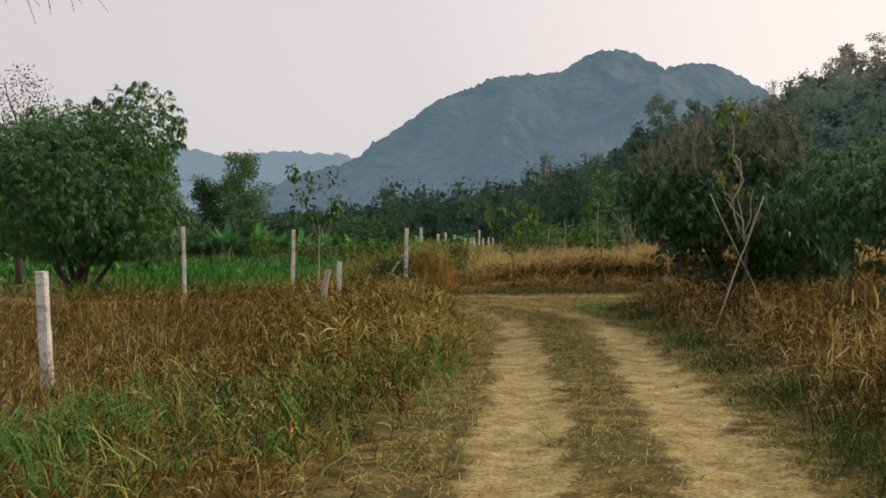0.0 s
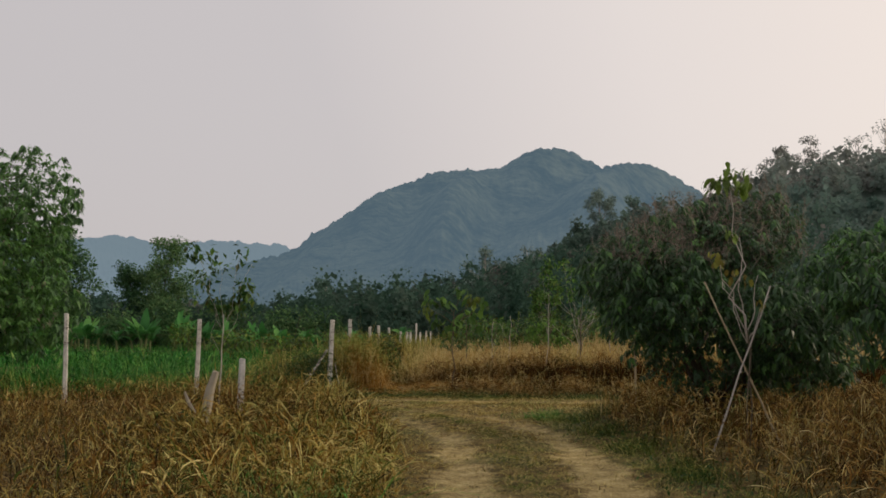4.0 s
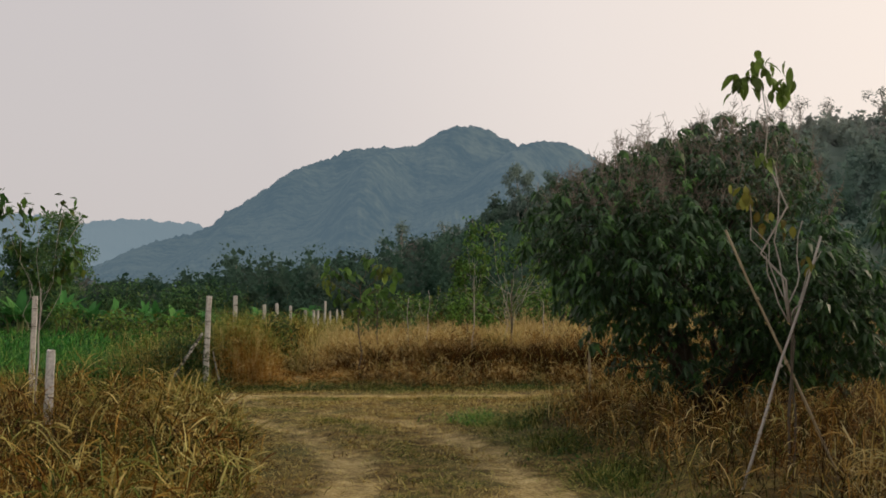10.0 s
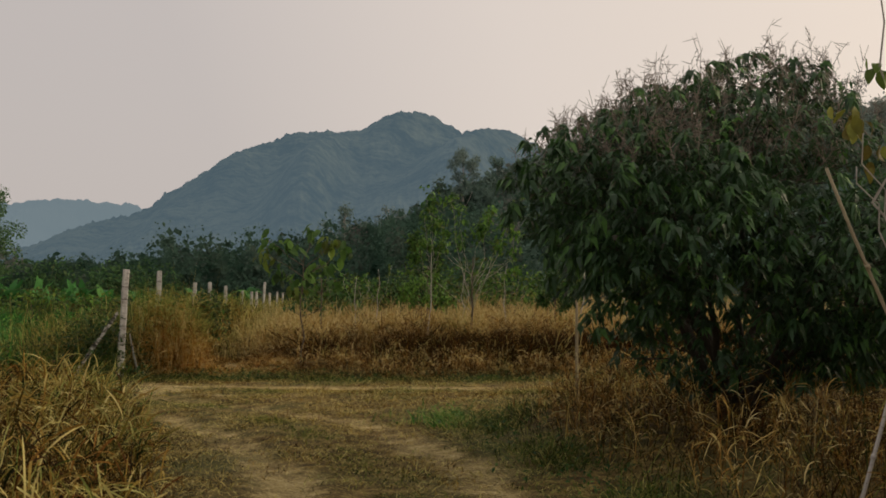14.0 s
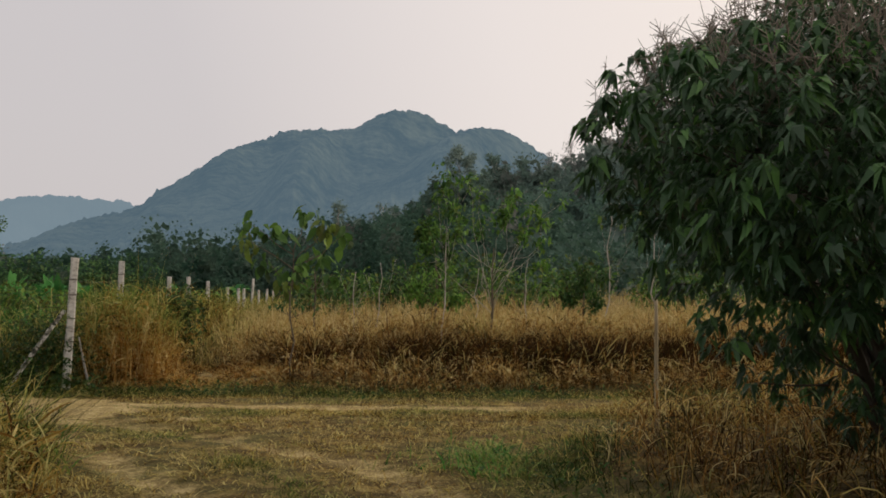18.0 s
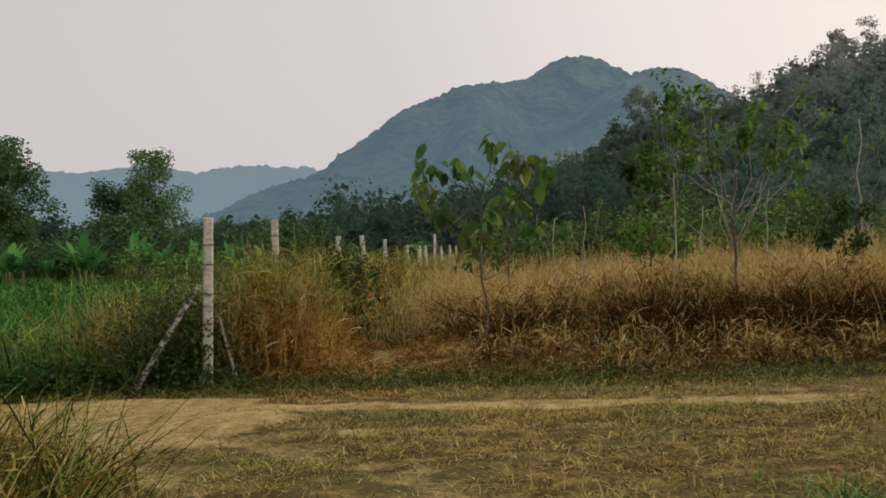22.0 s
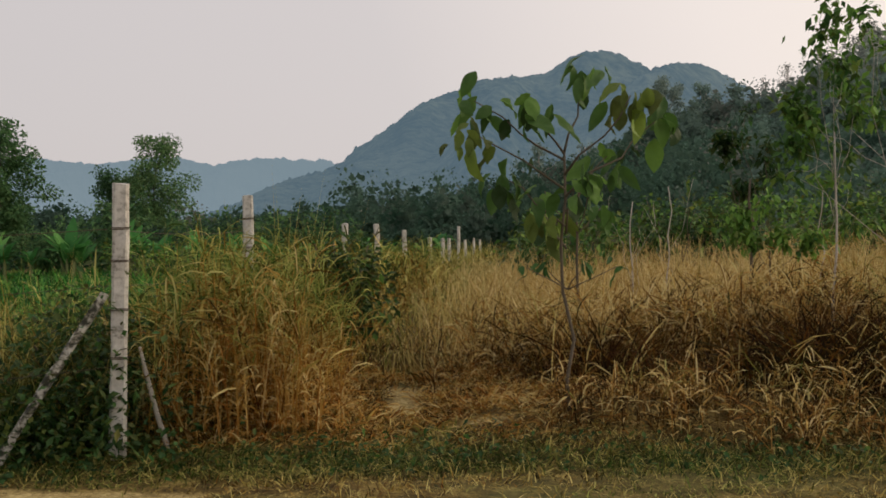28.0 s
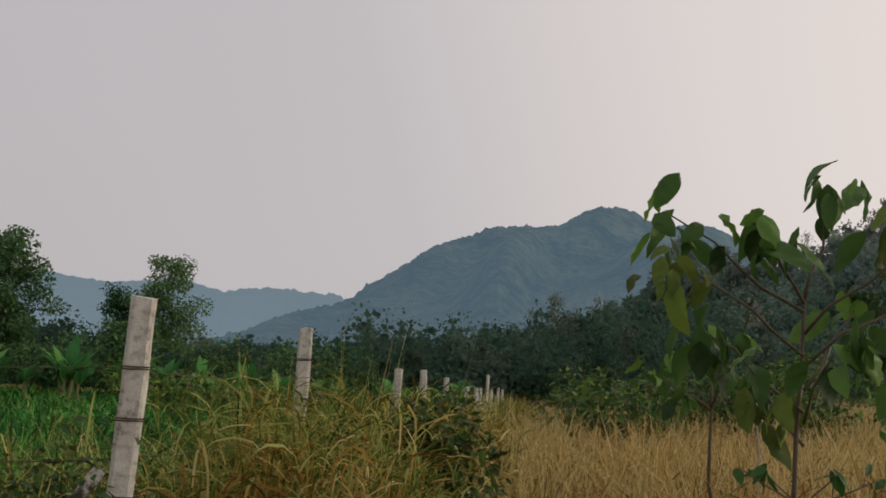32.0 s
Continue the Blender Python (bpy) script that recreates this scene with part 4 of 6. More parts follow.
xy = scatter(38000, -1.2, 5.2, 3.6, 25.0, on_lane, rg)
lane_grass = new("lane_grass", grass_mesh("lane_grass", xy, (0.03, 0.105), (0.004, 0.010), rg, mat_grass, green_lane, np.interp(xy[:, 1], [10, 15, 20], [0.58, 0.56, 0.60]), 0.30, 0.6, 0.9, 2, 0.7, tuft=6, spread_m=0.05, straw=0.22, decay=0.16, tall_of=lambda x, y: 1 + 0.7 * step(y, 15, 20) * step(wavy(x, y, 1.9, 4.4), 0.45, 0.75)))
tagged(lane_grass, "short trodden dry grass between the wheel ruts", "grass", kind="stuff")


xy = scatter(16000, -0.4, 4.0, 3.4, 25.0, lambda x, y: step(x - left_edge(y), 0, 0.3) * step(right_edge(y) - x, 0, 0.3) * np.interp(y, [4, 9, 16, 24], [1.0, 0.8, 0.4, 0.35]), rg)
straws = new("trodden_straw", bowed("trodden_straw", xy, rg, mat_grass, 1, (0.03, 0.11), (0.003, 0.007), lambda x, y: np.where(wavy(x, y, 9.0, 3.0) > 0.55, 0.75, 0.25), 0.25, lambda x, y: 0.1 + 0 * x, None, (1.3, 1.5, 1.5, 1.75), 0.1, None, 0.02, 2))
tagged(straws, "loose trodden straw and leaf bits lying on the dirt", "straw litter", kind="stuff")


def on_crossing(x, y):
    return (1.05 - bareness(x, y)) ** 2.4 * np.clip(0.16 + 0.84 * step(0.6 * wavy(x, y, 1.7, 5.0) + 0.4 * wavy(x, y, 5.0, 2.0), 0.3, 0.6) + np.exp(-((y - bank_foot(x)) / 0.35) ** 2), 0, 1) * np.where(y < 25.2, step(x - right_edge(y) + 0.6, 0, 0.5) + step(left_edge(y) - x + 0.5, 0, 0.4), 1.0)


def green_crossing(x, y):
    return np.clip(0.18 * (y < 28.8) + np.interp(x, [2.2, 4.0], [0.95, 0.5]) * np.exp(-((y - bank_foot(x) + 0.05) / 0.27) ** 2) * (0.6 + 0.7 * wavy(x, y, 1.6, 2.0)) + 0.65 * step(wavy(x, y, 2.0, 3.7), 0.5, 0.72), 0, 0.95)


xy = np.concatenate([scatter(26000, -4, 9, 24.4, 28.9, on_crossing, rg), scatter(9000, 0.5, 6.5, 23.6, 26.4, on_crossing, rg), scatter(3400, 0.2, 2.0, 28.8, 32.2, lambda x, y: 0.55 * (1 - bareness(x, y)) ** 3 + 0 * x, rg)])
cross_grass = new("verge_turf", grass_mesh("verge_turf", xy, (0.03, 0.115), (0.004, 0.009), rg, mat_grass, green_crossing, np.interp(xy[:, 1] - bank_foot(xy[:, 0]), [-0.9, -0.35], [0.62, 0.30]) - 0.16 * step(xy[:, 0], 1.8, 3.0) * step(26.0 - xy[:, 1], 0, 0.6), 0.30, 0.5, 0.8, 2, 0.6, tuft=6, spread_m=0.06, straw=0.15, decay=0.16,
                  tall_of=lambda x, y: 1 + 1.2 * np.exp(-((y - bank_foot(x) - 0.05) / 0.28) ** 2) + 0.8 * step(x, 1.5, 3.5) * step(26.2 - y, 0, 0.8) * step(wavy(x, y, 2.1, 1.4), 0.4, 0.7)))
tagged(cross_grass, "short green and straw turf along the crossing track", "grass", kind="stuff")


# ---- fence posts ----
def post_mesh(name, tall, wide, rng, chip=0.006):
    """A square cast concrete post, chamfered, chipped and a little uneven."""
    n, s = 13, np.linspace(0, 1, 13)
    c = wide * 0.16
    h = wide / 2
    sec = np.array([(-h + c, -h), (h - c, -h), (h, -h + c), (h, h - c), (h - c, h), (-h + c, h), (-h, h - c), (-h, -h + c)])
    v = np.zeros((n, 8, 3))
    for k, q in enumerate(s):
        taper = 1.0 - 0.10 * q
        v[k, :, :2] = sec * taper + rng.normal(0, chip * 0.35, (8, 2))
        v[k, :, 2] = -0.35 + (tall + 0.35) * q
    v[1:-1] += rng.normal(0, chip * 0.5, (n - 2, 8, 3)) * (rng.random((n - 2, 8, 1)) < 0.35)
    v[-1, :, 2] += rng.normal(0, 0.004, 8)
    top = v[-1].mean(0) + [0, 0, 0.006]
    vs = np.concatenate([v.reshape(-1, 3), top[None]])
    k = np.arange(8)
    k2 = (k + 1) % 8
    t = []
    for i in range(n - 1):
        b = i * 8
        t += [np.stack([b + k, b + k2, b + 8 + k2], 1), np.stack([b + k, b + 8 + k2, b + 8 + k], 1)]
    t.append(np.stack([(n - 1) * 8 + k, (n - 1) * 8 + k2, np.full(8, n * 8)], 1))
    return mesh_of(name, vs, np.concatenate(t), mat_concrete)


def ring_mesh(name, wide):
    """A wire wound round a post and twisted off."""
    h = wide / 2 + 0.004
    pts = [(-h, -h, 0), (h, -h, 0.004), (h, h, 0.006), (-h, h, 0.002), (-h, -h, 0.010), (h, -h, 0.012), (h + 0.02, -h - 0.03, 0.02)]
    v, t = tube(pts, [0.003] * len(pts), 5)
    return mesh_of(name, v, t, mat_wire)


def fence_post(x, y, tall, wide, label, lean=(0, 0), rings=(), turn=0.0, group="concrete fence posts"):
    z = float(height(x, y))
    ob = thing("fence_post", x, y, z, label, "fence post", group)
    ob.matrix_basis = pose(x, y, z, lean[0], lean[1], turn)
    body = part("post", post_mesh("post", tall, wide, R), ob)
    for q in rings:
        r = part("wire_tie", ring_mesh("wire_tie", wide * (1 - 0.1 * q / tall)), body, "rusty wire tie")
        r.location = (0, 0, q)
    return ob


corner_post = fence_post(-0.79, 28.42, 1.70, 0.105, "weathered square concrete corner post, chipped and stained", (0, 2.0), (0.62, 0.92, 1.22, 1.42), 12)
fence_post(-0.44, 31.05, 1.66, 0.10, "grey concrete fence post rising out of tall grass", (0, 1.0), (1.2, 1.45), 8)
for k, (y, tall) in enumerate(((35.8, 1.42), (39.1, 1.44), (42.6, 1.36), (46.9, 1.22), (50.6, 1.2), (53.4, 1.2), (57.3, 1.62), (61.0, 1.15), (65.4, 1.2), (70.5, 1.15))):
    fence_post(float(fence_x(y)) + 0.04 * math.sin(k * 5.0), y, tall, 0.095, "pale concrete fence post in the line across the field", (math.sin(k * 3.3), 1.2 * math.cos(k * 2.1)), (1.1,), 8 + 5 * k)
fence_post(-3.60, 27.35, 1.72, 0.10, "weathered concrete fence post before the green field", (0, 1.2), (1.2, 1.5), 10)
fence_post(-6.02, 26.1, 1.80, 0.09, "slim pale concrete fence post before the green field", (0, -0.8), (1.2, 1.5), 10)
fence_post(-1.70, 20.27, 1.02, 0.085, "short weathered concrete post in dry grass", (0, 1.5), (), 25)
fence_post(-3.60, 11.2, 1.14, 0.115, "square grey concrete post with pointed top in dry grass", (0, -2.5), (), 4)

# brace that leans against the corner post
foot, head = np.array([-1.56, 28.2, -0.1]), np.array([-0.84, 28.40, 1.06])
length = float(np.linalg.norm(head - foot))
brace = thing("brace_post", *foot, "mossy concrete brace leaning against the corner post", "brace post")
brace.matrix_basis = Matrix.Translation(foot) @ Vector(head - foot).to_track_quat("Z", "Y").to_matrix().to_4x4()
shaft = post_mesh("brace", length, 0.056, R, 0.009)
shaft.materials[0] = lichen()
part("post", shaft, brace)

# short weathered stick propped on the other side
prop = thing("prop_stick", -0.50, 28.56, 0.1, "short weathered stick propped against the corner post", "prop stick")
v, t = tube(bent((0, 0, -0.1), (-0.16, -0.06, 0.62), 6, 0.02), [0.018, 0.018, 0.016, 0.016, 0.014, 0.010], 7)
part("pole", mesh_of("pole", v, t, mat_pale), prop)

# broken wooden stump of an old post
z = float(height(-1.58, 15.9))
stump = thing("wooden_post_stump", -1.58, 15.9, z, "broken grey wooden post stump leaning in dry grass", "post stump")
p = bent((-0.08, 0, -0.2), (0.20, 0.02, 1.0), 7, 0.03)
v, t = tube(p, [0.056, 0.055, 0.053, 0.052, 0.050, 0.048, 0.030], 9)
v += R.normal(0, 0.006, v.shape)
part("trunk", mesh_of("stump", v, t, mat_deadwood), stump)
v, t = tube(bent((0.02, 0.0, 0.45), (-0.13, 0.03, 0.78), 4, 0.04), [0.03, 0.026, 0.02, 0.012], 6)
part("limb", mesh_of("stump_limb", v, t, mat_deadwood), stump)


# strands of wire along the fences
def strand(a, b, label):
    pts = bent(a, b, 12, 0.0, R, 0.03)
    v, t = tube(pts, [0.0022] * 12, 4)
    ob = new("fence_wire", mesh_of("fence_wire", v, t, mat_wire))
    return tagged(ob, label, "fence wire", "fence wires")


for q in (0.55, 1.05, 1.40):
    strand((-6.02, 26.05, q), (-3.60, 27.30, q), "thin rusty wire strand between concrete posts")
    strand((-3.60, 27.30, q), (-0.80, 28.36, q + 0.06), "thin rusty wire strand between concrete posts")
    strand((-0.80, 28.44, q + 0.06), (-0.45, 31.0, q + 0.08), "thin rusty wire strand between concrete posts")


# ---- trees ----
def whorls(points, ways, per, length, rng, hang=0.9):
    """Rosettes of long hanging leaves at twig tips."""
    n = len(points)
    base = np.repeat(points, per, 0) + rng.normal(0, 0.02, (n * per, 3))
    turn = rng.uniform(0, 6.28, n * per)
    out = np.stack([np.cos(turn), np.sin(turn), rng.uniform(-0.5, 0.35, n * per)], 1) + 0.7 * np.repeat(ways, per, 0)
    L = rng.uniform(*length, n * per)
    return leaves(base, out, L * 0.85, L * rng.uniform(0.15, 0.22, n * per), 0.3, hang, rng=rng)


def mango(x, y, tall, wide, count, seed, label, low=0.5, leaf=(0.09, 0.165), bright=0.0, lobes=None, panicles=0, trunk=0.10, clusters=0, stems=5, toward=(-0.6, -0.8), skirt=None, withered=0.0, fresh=0.0, core=1):
    rng = np.random.default_rng(seed)
    z = float(height(x, y))
    ob = thing("mango_tree", x, y, z, label, "mango tree", "mango trees")
    if lobes is None:
        mid, r = (low + tall) / 2, wide / 2
        lobes = [(0, 0, mid, r * (0.8 + 0.033 * core), r * (0.8 + 0.033 * core), (tall - low) / 2)] * core
        for k in range(15):
            a = k * 2.4 + rng.uniform(-0.4, 0.4)
            q = -0.5 + 1.34 * ((k * 0.618) % 1.0)
            rr = r * 0.64 * math.sqrt(max(0.2, 1 - q ** 4))
            lobes.append((math.cos(a) * rr, math.sin(a) * rr, mid + q * (tall - low) / 2, r * 0.42, r * 0.42, (tall - low) * 0.23))
        if skirt and k == 0:
            lobes += [(0.0, 0.0, tall - 0.5, r * 0.62, r * 0.62, 0.45)]
            lobes += [(skirt[0] + 0.45 * math.cos(j * 1.05) * r, skirt[1] + 0.45 * math.sin(j * 1.05) * r, low + 0.5, r * 0.42, r * 0.42, 0.5) for j in range(6)]
    # the stems spread from a short bole
    bole = bent((0, 0, -0.15), (0.02, 0.0, 0.45), 5, 0.03, rng)
    v, t = tube(bole, np.linspace(trunk * 1.25, trunk, 5), 9)
    part("trunk", mesh_of("trunk", v, t, mat_bark, smooth=True), ob)
    for k in range(stems):
        lb = lobes[core + k % (len(lobes) - core)]
        tip = (lb[0] * 0.9, lb[1] * 0.9, max(lb[2], low + 0.5))
        v, t = tube(bent((0.06 * math.cos(k * 2.4), 0.06 * math.sin(k * 2.4), 0.05 + 0.05 * (k % 4)), tip, 7, 0.10, rng), np.linspace(trunk * 0.55, 0.010, 7), 7)
        part("limb", mesh_of("limb", v, t, mat_bark, smooth=True), ob)
    p, d = crown_points(count, lobes, rng, 0.62)
    p[:, 2] = np.maximum(p[:, 2], low + rng.uniform(0, 0.35, count))
    v, t = whorls(p, d * [1, 1, 0.4], 8, leaf, rng, 0.75)
    tone = np.clip(rng.normal(0.34 + bright, 0.18, count) + 0.34 * (rng.random(count) < 0.12), 0, 1)
    tone = np.clip(tone + fresh * step(p[:, 2], low + 0.6 * (tall - low), tall) * (rng.random(count) < 0.6), 0, 1)
    tn = np.clip(np.repeat(tone, 40) + np.repeat(rng.normal(0, 0.12, count * 8), 5), 0, 1)
    dead = withered * step(p[:, 2], low + 0.58 * (tall - low), low + 0.9 * (tall - low))
    g = np.repeat(np.where(rng.random(count * 8) < 0.03 + np.repeat(dead, 8), 0.25, 1.0), 5)
    tagged(part("crown", mesh_of("crown", v, t, mat_mango, tn, g), ob), kind="stuff")
    # fine twigs through the crown
    q = p[rng.choice(count, min(count, 420), False)]
    tw = []
    for a in q:
        inner = a * [0.55, 0.55, 1] - [0, 0, 0.25 * rng.random()]
        tw.append(tube(bent(inner, a, 3, 0.08, rng), [0.008, 0.006, 0.003], 4))
    v, t = joined(tw)
    tagged(part("twig_work", mesh_of("twig_work", v, t, mat_bark), ob), kind="stuff")
    if panicles:
        tw = []
        top = p[(p[:, 2] > low + 0.62 * (tall - low))]
        for a in top[rng.choice(len(top), min(panicles, len(top)), False)]:
            e = a + [rng.normal(0, 0.10), rng.normal(0, 0.10), rng.uniform(0.18, 0.42)]
            tw.append(tube(bent(a, e, 4, 0.1, rng), [0.004, 0.003, 0.0025, 0.0015], 3))
            for j in range(11):
                b = a + (e - a) * rng.uniform(0.2, 0.97)
                tw.append(tube([b, b + rng.normal(0, 0.055, 3) + [0, 0, 0.03]], [0.0035, 0.002], 3))
        v, t = joined(tw)
        tagged(part("inflorescence", mesh_of("inflorescence", v, t, mat_panicle), ob, "dry brown flower stalks above the crown"), kind="stuff")
    # the outermost leaf clusters, one by one
    if clusters:
        made = []
        for k in range(4):
            v, t = whorls(np.zeros((1, 3)), np.array([[0.35, 0, 0.0]]), 14, (leaf[1] * 0.75, leaf[1] * 1.15), rng, 1.25)
            made.append(mesh_of("sprig", v, t, mat_mango, np.clip(np.repeat(rng.normal(0.58, 0.2, 14), 5), 0, 1), np.ones(70)))
        lob = np.asarray(lobes)
        tw = np.array([*toward, 0.15]) / np.linalg.norm([*toward, 0.15])
        got = 0
        while got < clusters:
            c = lob[rng.integers(len(lob))]
            u = rng.normal(0, 1, 3)
            u /= np.linalg.norm(u)
            if u @ tw < 0.25:
                continue
            a = c[:3] + u * c[3:] * 1.02
            if a[2] < low + 0.1 or ((((a - lob[:, :3]) / lob[:, 3:]) ** 2).sum(1) < 0.85).any():
                continue
            o = part("sprig", made[got % 4], ob)
            o.matrix_basis = pose(*a, rng.uniform(-25, 25), rng.uniform(-15, 25), math.degrees(math.atan2(u[1], u[0])))
            got += 1
    return ob


mango(5.6, 20.3, 3.42, 4.2, 5600, 31, "broad dark green mango tree with dry flower stalks on top", low=0.28, leaf=(0.07, 0.125), panicles=800, skirt=(0.2, -0.5), withered=0.14, bright=0.06, trunk=0.09, clusters=170, stems=14)
mango(7.15, 15.1, 2.8, 4.1, 3600, 32, "dark green mango tree with fresh light green shoots", low=0.42, leaf=(0.07, 0.125), bright=0.26, fresh=0.5, trunk=0.11, clusters=110, stems=8)
mango(-9.7, 29.2, 5.3, 6.1, 5800, 33, "round glossy green mango tree on a forked trunk", low=0.75, leaf=(0.11, 0.18), bright=0.52, skirt=(0.0, 0.0), core=3, trunk=0.17, clusters=90, stems=6, toward=(0.5, -0.85))


# ---- young trees with single leaves ----
def leaf_meshes(count, length, width, droop, material, green, seed, tone=0.5):
    rng = np.random.default_rng(seed)
    made = []
    for k in range(count):
        v, t = broad_leaf(length * rng.uniform(0.75, 1.2), width * rng.uniform(0.8, 1.2), droop * rng.uniform(0.2, 1.6), rng.uniform(-0.2, 0.6), 0.14, rng)
        made.append(mesh_of("leaf", v, t, material, np.full(len(v), np.clip(rng.normal(tone, 0.2), 0, 1)), np.full(len(v), green), True))
    return made


def hang_leaves(ob, meshes, at, count, rng, spread=0.06, scale=(0.7, 1.15), pitch=(5, 65), label=""):
    """Leaves round a shoot's tip, each a part."""
    a0 = rng.uniform(0, 360)
    for k in range(count):
        o = part("leaf", meshes[rng.integers(len(meshes))], ob, label)
        p = np.array(at) + rng.normal(0, spread, 3)
        q = rng.uniform(*scale)
        o.matrix_basis = pose(*p, rng.normal(0, 28), rng.uniform(*pitch), a0 + k * 137.5 + rng.normal(0, 15)) @ Matrix.Diagonal((q, q, q, 1))


def stem(ob, name, a, b, r0, r1, material, rng, n=6, wander=0.06, sides=7):
    v, t = tube(bent(a, b, n, wander, rng), np.linspace(r0, r1, n), sides)
    return part(name, mesh_of(name, v, t, material, smooth=True), ob)


# large-leaved sapling past the crossing
rng = np.random.default_rng(51)
big_green = leaf_meshes(9, 0.28, 0.135, 1.0, mat_leaf, 0.95, 52, 0.6)
big_olive = leaf_meshes(6, 0.27, 0.12, 1.2, mat_leaf, 0.75, 53, 0.75)
z = float(height(2.1, 29.0))
teak = thing("large_leaved_sapling", 2.1, 29.0, z, "young tree with very large drooping olive-green leaves", "sapling")
stem(teak, "trunk", (0, 0, -0.1), (0.0, 0, 1.75), 0.014, 0.009, mat_stem, rng, 7, 0.05)
tips = [(-0.60, 0.05, 2.12), (-0.24, -0.15, 2.05), (0.18, 0.10, 2.28), (0.42, -0.20, 2.10), (0.70, 0.12, 2.0), (-0.60, -0.2, 1.86), (0.33, 0.25, 1.74), (0.03, -0.28, 1.5), (-0.12, 0.2, 1.34), (-0.36, 0.22, 1.58)]
forks = [1.70, 1.74, 1.75, 1.6, 1.45, 1.5, 1.35, 1.2, 1.1, 1.25]
for tip, f in zip(tips, forks):
    bough = stem(teak, "branch", (0, 0, f), tip, 0.009, 0.004, mat_stem, rng, 5, 0.10, 5)
    hang_leaves(bough, big_green if rng.random() < 0.6 else big_olive, tip, 13, rng, 0.08, (0.45, 0.95), (18, 85))
small_dark = leaf_meshes(3, 0.12, 0.045, 0.8, mat_leaf, 1.0, 54, 0.2)
for q in ((-0.28, -0.05, 0.98), (0.34, 0.0, 0.97), (0.12, -0.1, 1.0), (-0.12, 0.1, 0.95)):
    bough = stem(teak, "branch", (0, 0, 0.82), q, 0.005, 0.003, mat_stem, rng, 4, 0.08, 5)
    hang_leaves(bough, small_dark, q, 4, rng, 0.03)
z = float(height(2.75, 32.9))
teak_b = thing("large_leaved_sapling", 2.75, 32.9, z, "smaller large-leaved sapling standing in golden grass", "sapling")
stem(teak_b, "trunk", (0, 0, -0.1), (-0.05, 0, 1.5), 0.02, 0.010, mat_stem, rng)
for tip in ((-0.35, 0.1, 1.62), (0.15, -0.2, 1.7), (0.3, 0.2, 1.45), (-0.3, -0.25, 1.3), (0.0, 0.1, 1.78), (-0.55, 0.0, 1.42)):
    bough = stem(teak_b, "branch", (-0.04, 0, 1.15), tip, 0.008, 0.004, mat_stem, rng, 4, 0.1, 5)
    hang_leaves(bough, big_green, tip, 5, rng, scale=(0.6, 0.95))

# staked sapling before the mango tree
rng = np.random.default_rng(61)
young_green = leaf_meshes(5, 0.135, 0.062, 0.9, mat_leaf, 0.8, 62, 0.75)
young_yellow = leaf_meshes(4, 0.12, 0.055, 1.1, mat_leaf, 0.4, 63, 0.6)
z = float(height(4.68, 16.4))
staked = thing("staked_sapling", 4.68, 16.4, z, "thin sapling with sparse yellowing leaves tied between stakes", "sapling")
stem(staked, "trunk", (0, 0, -0.1), (0.02, 0, 1.35), 0.012, 0.009, mat_stem, rng, 6, 0.03)
stem(staked, "trunk", (0.03, 0.02, -0.1), (0.10, 0.05, 1.3), 0.010, 0.007, mat_stem, rng, 6, 0.04)
for b, r in (((-0.16, 0.0, 3.05), 0.012), ((-0.02, 0.1, 2.45), 0.009), ((-0.32, -0.1, 2.1), 0.007), ((0.18, 0.05, 2.0), 0.008), ((0.26, -0.08, 1.75), 0.006), ((-0.22, 0.12, 1.95), 0.007)):
    bough = stem(staked, "branch", (0.02, 0, 1.2), b, r, 0.004, mat_pale, rng, 7, 0.09, 6)
for at, leafset, c in (((-0.16, 0, 3.2), young_green, 18), ((-0.29, 0.05, 3.12), young_green, 14), ((-0.01, -0.05, 3.06), young_green, 14), ((-0.12, 0, 2.52), young_green, 6), ((-0.34, -0.1, 2.2), young_yellow, 7), ((-0.25, 0.05, 2.26), young_yellow, 6),
                       ((-0.08, 0.08, 2.02), young_yellow, 6), ((0.0, 0.1, 1.92), young_yellow, 4), ((0.2, -0.05, 1.62), young_yellow, 3)):
    hang_leaves(staked, leafset, at, c, rng, 0.05, (0.75, 1.2), (20, 80))


def stake(a, b, r, label, material=mat_bamboo):
    ob = thing("support_stake", *a, label, "garden stake", "stakes of the sapling")
    d = np.array(b) - np.array(a)
    v, t = tube(bent((0, 0, 0), d, 7, 0.008, rng), np.linspace(r, r * 0.8, 7), 8)
    pole = part("pole", mesh_of("pole", v, t, material, smooth=True), ob)
    for q in (0.25, 0.5, 0.74):
        c = d * q
        v, t = tube([c - d * 0.006, c + d * 0.006], [r * 1.25, r * 1.25], 8)
        part("knot", mesh_of("knot", v, t, material, smooth=True), pole)
    return ob


stake((5.16, 16.42, 0.0), (4.20, 16.40, 2.06), 0.012, "dry bamboo stake slanting across the sapling")
stake((4.18, 16.22, 0.0), (5.0, 16.43, 2.02), 0.012, "pale peeled stake slanting across the sapling", mat_pale)
stake((5.02, 23.1, 0.0), (5.0, 23.1, 1.32), 0.020, "pale upright stick in dry grass under the mango tree")


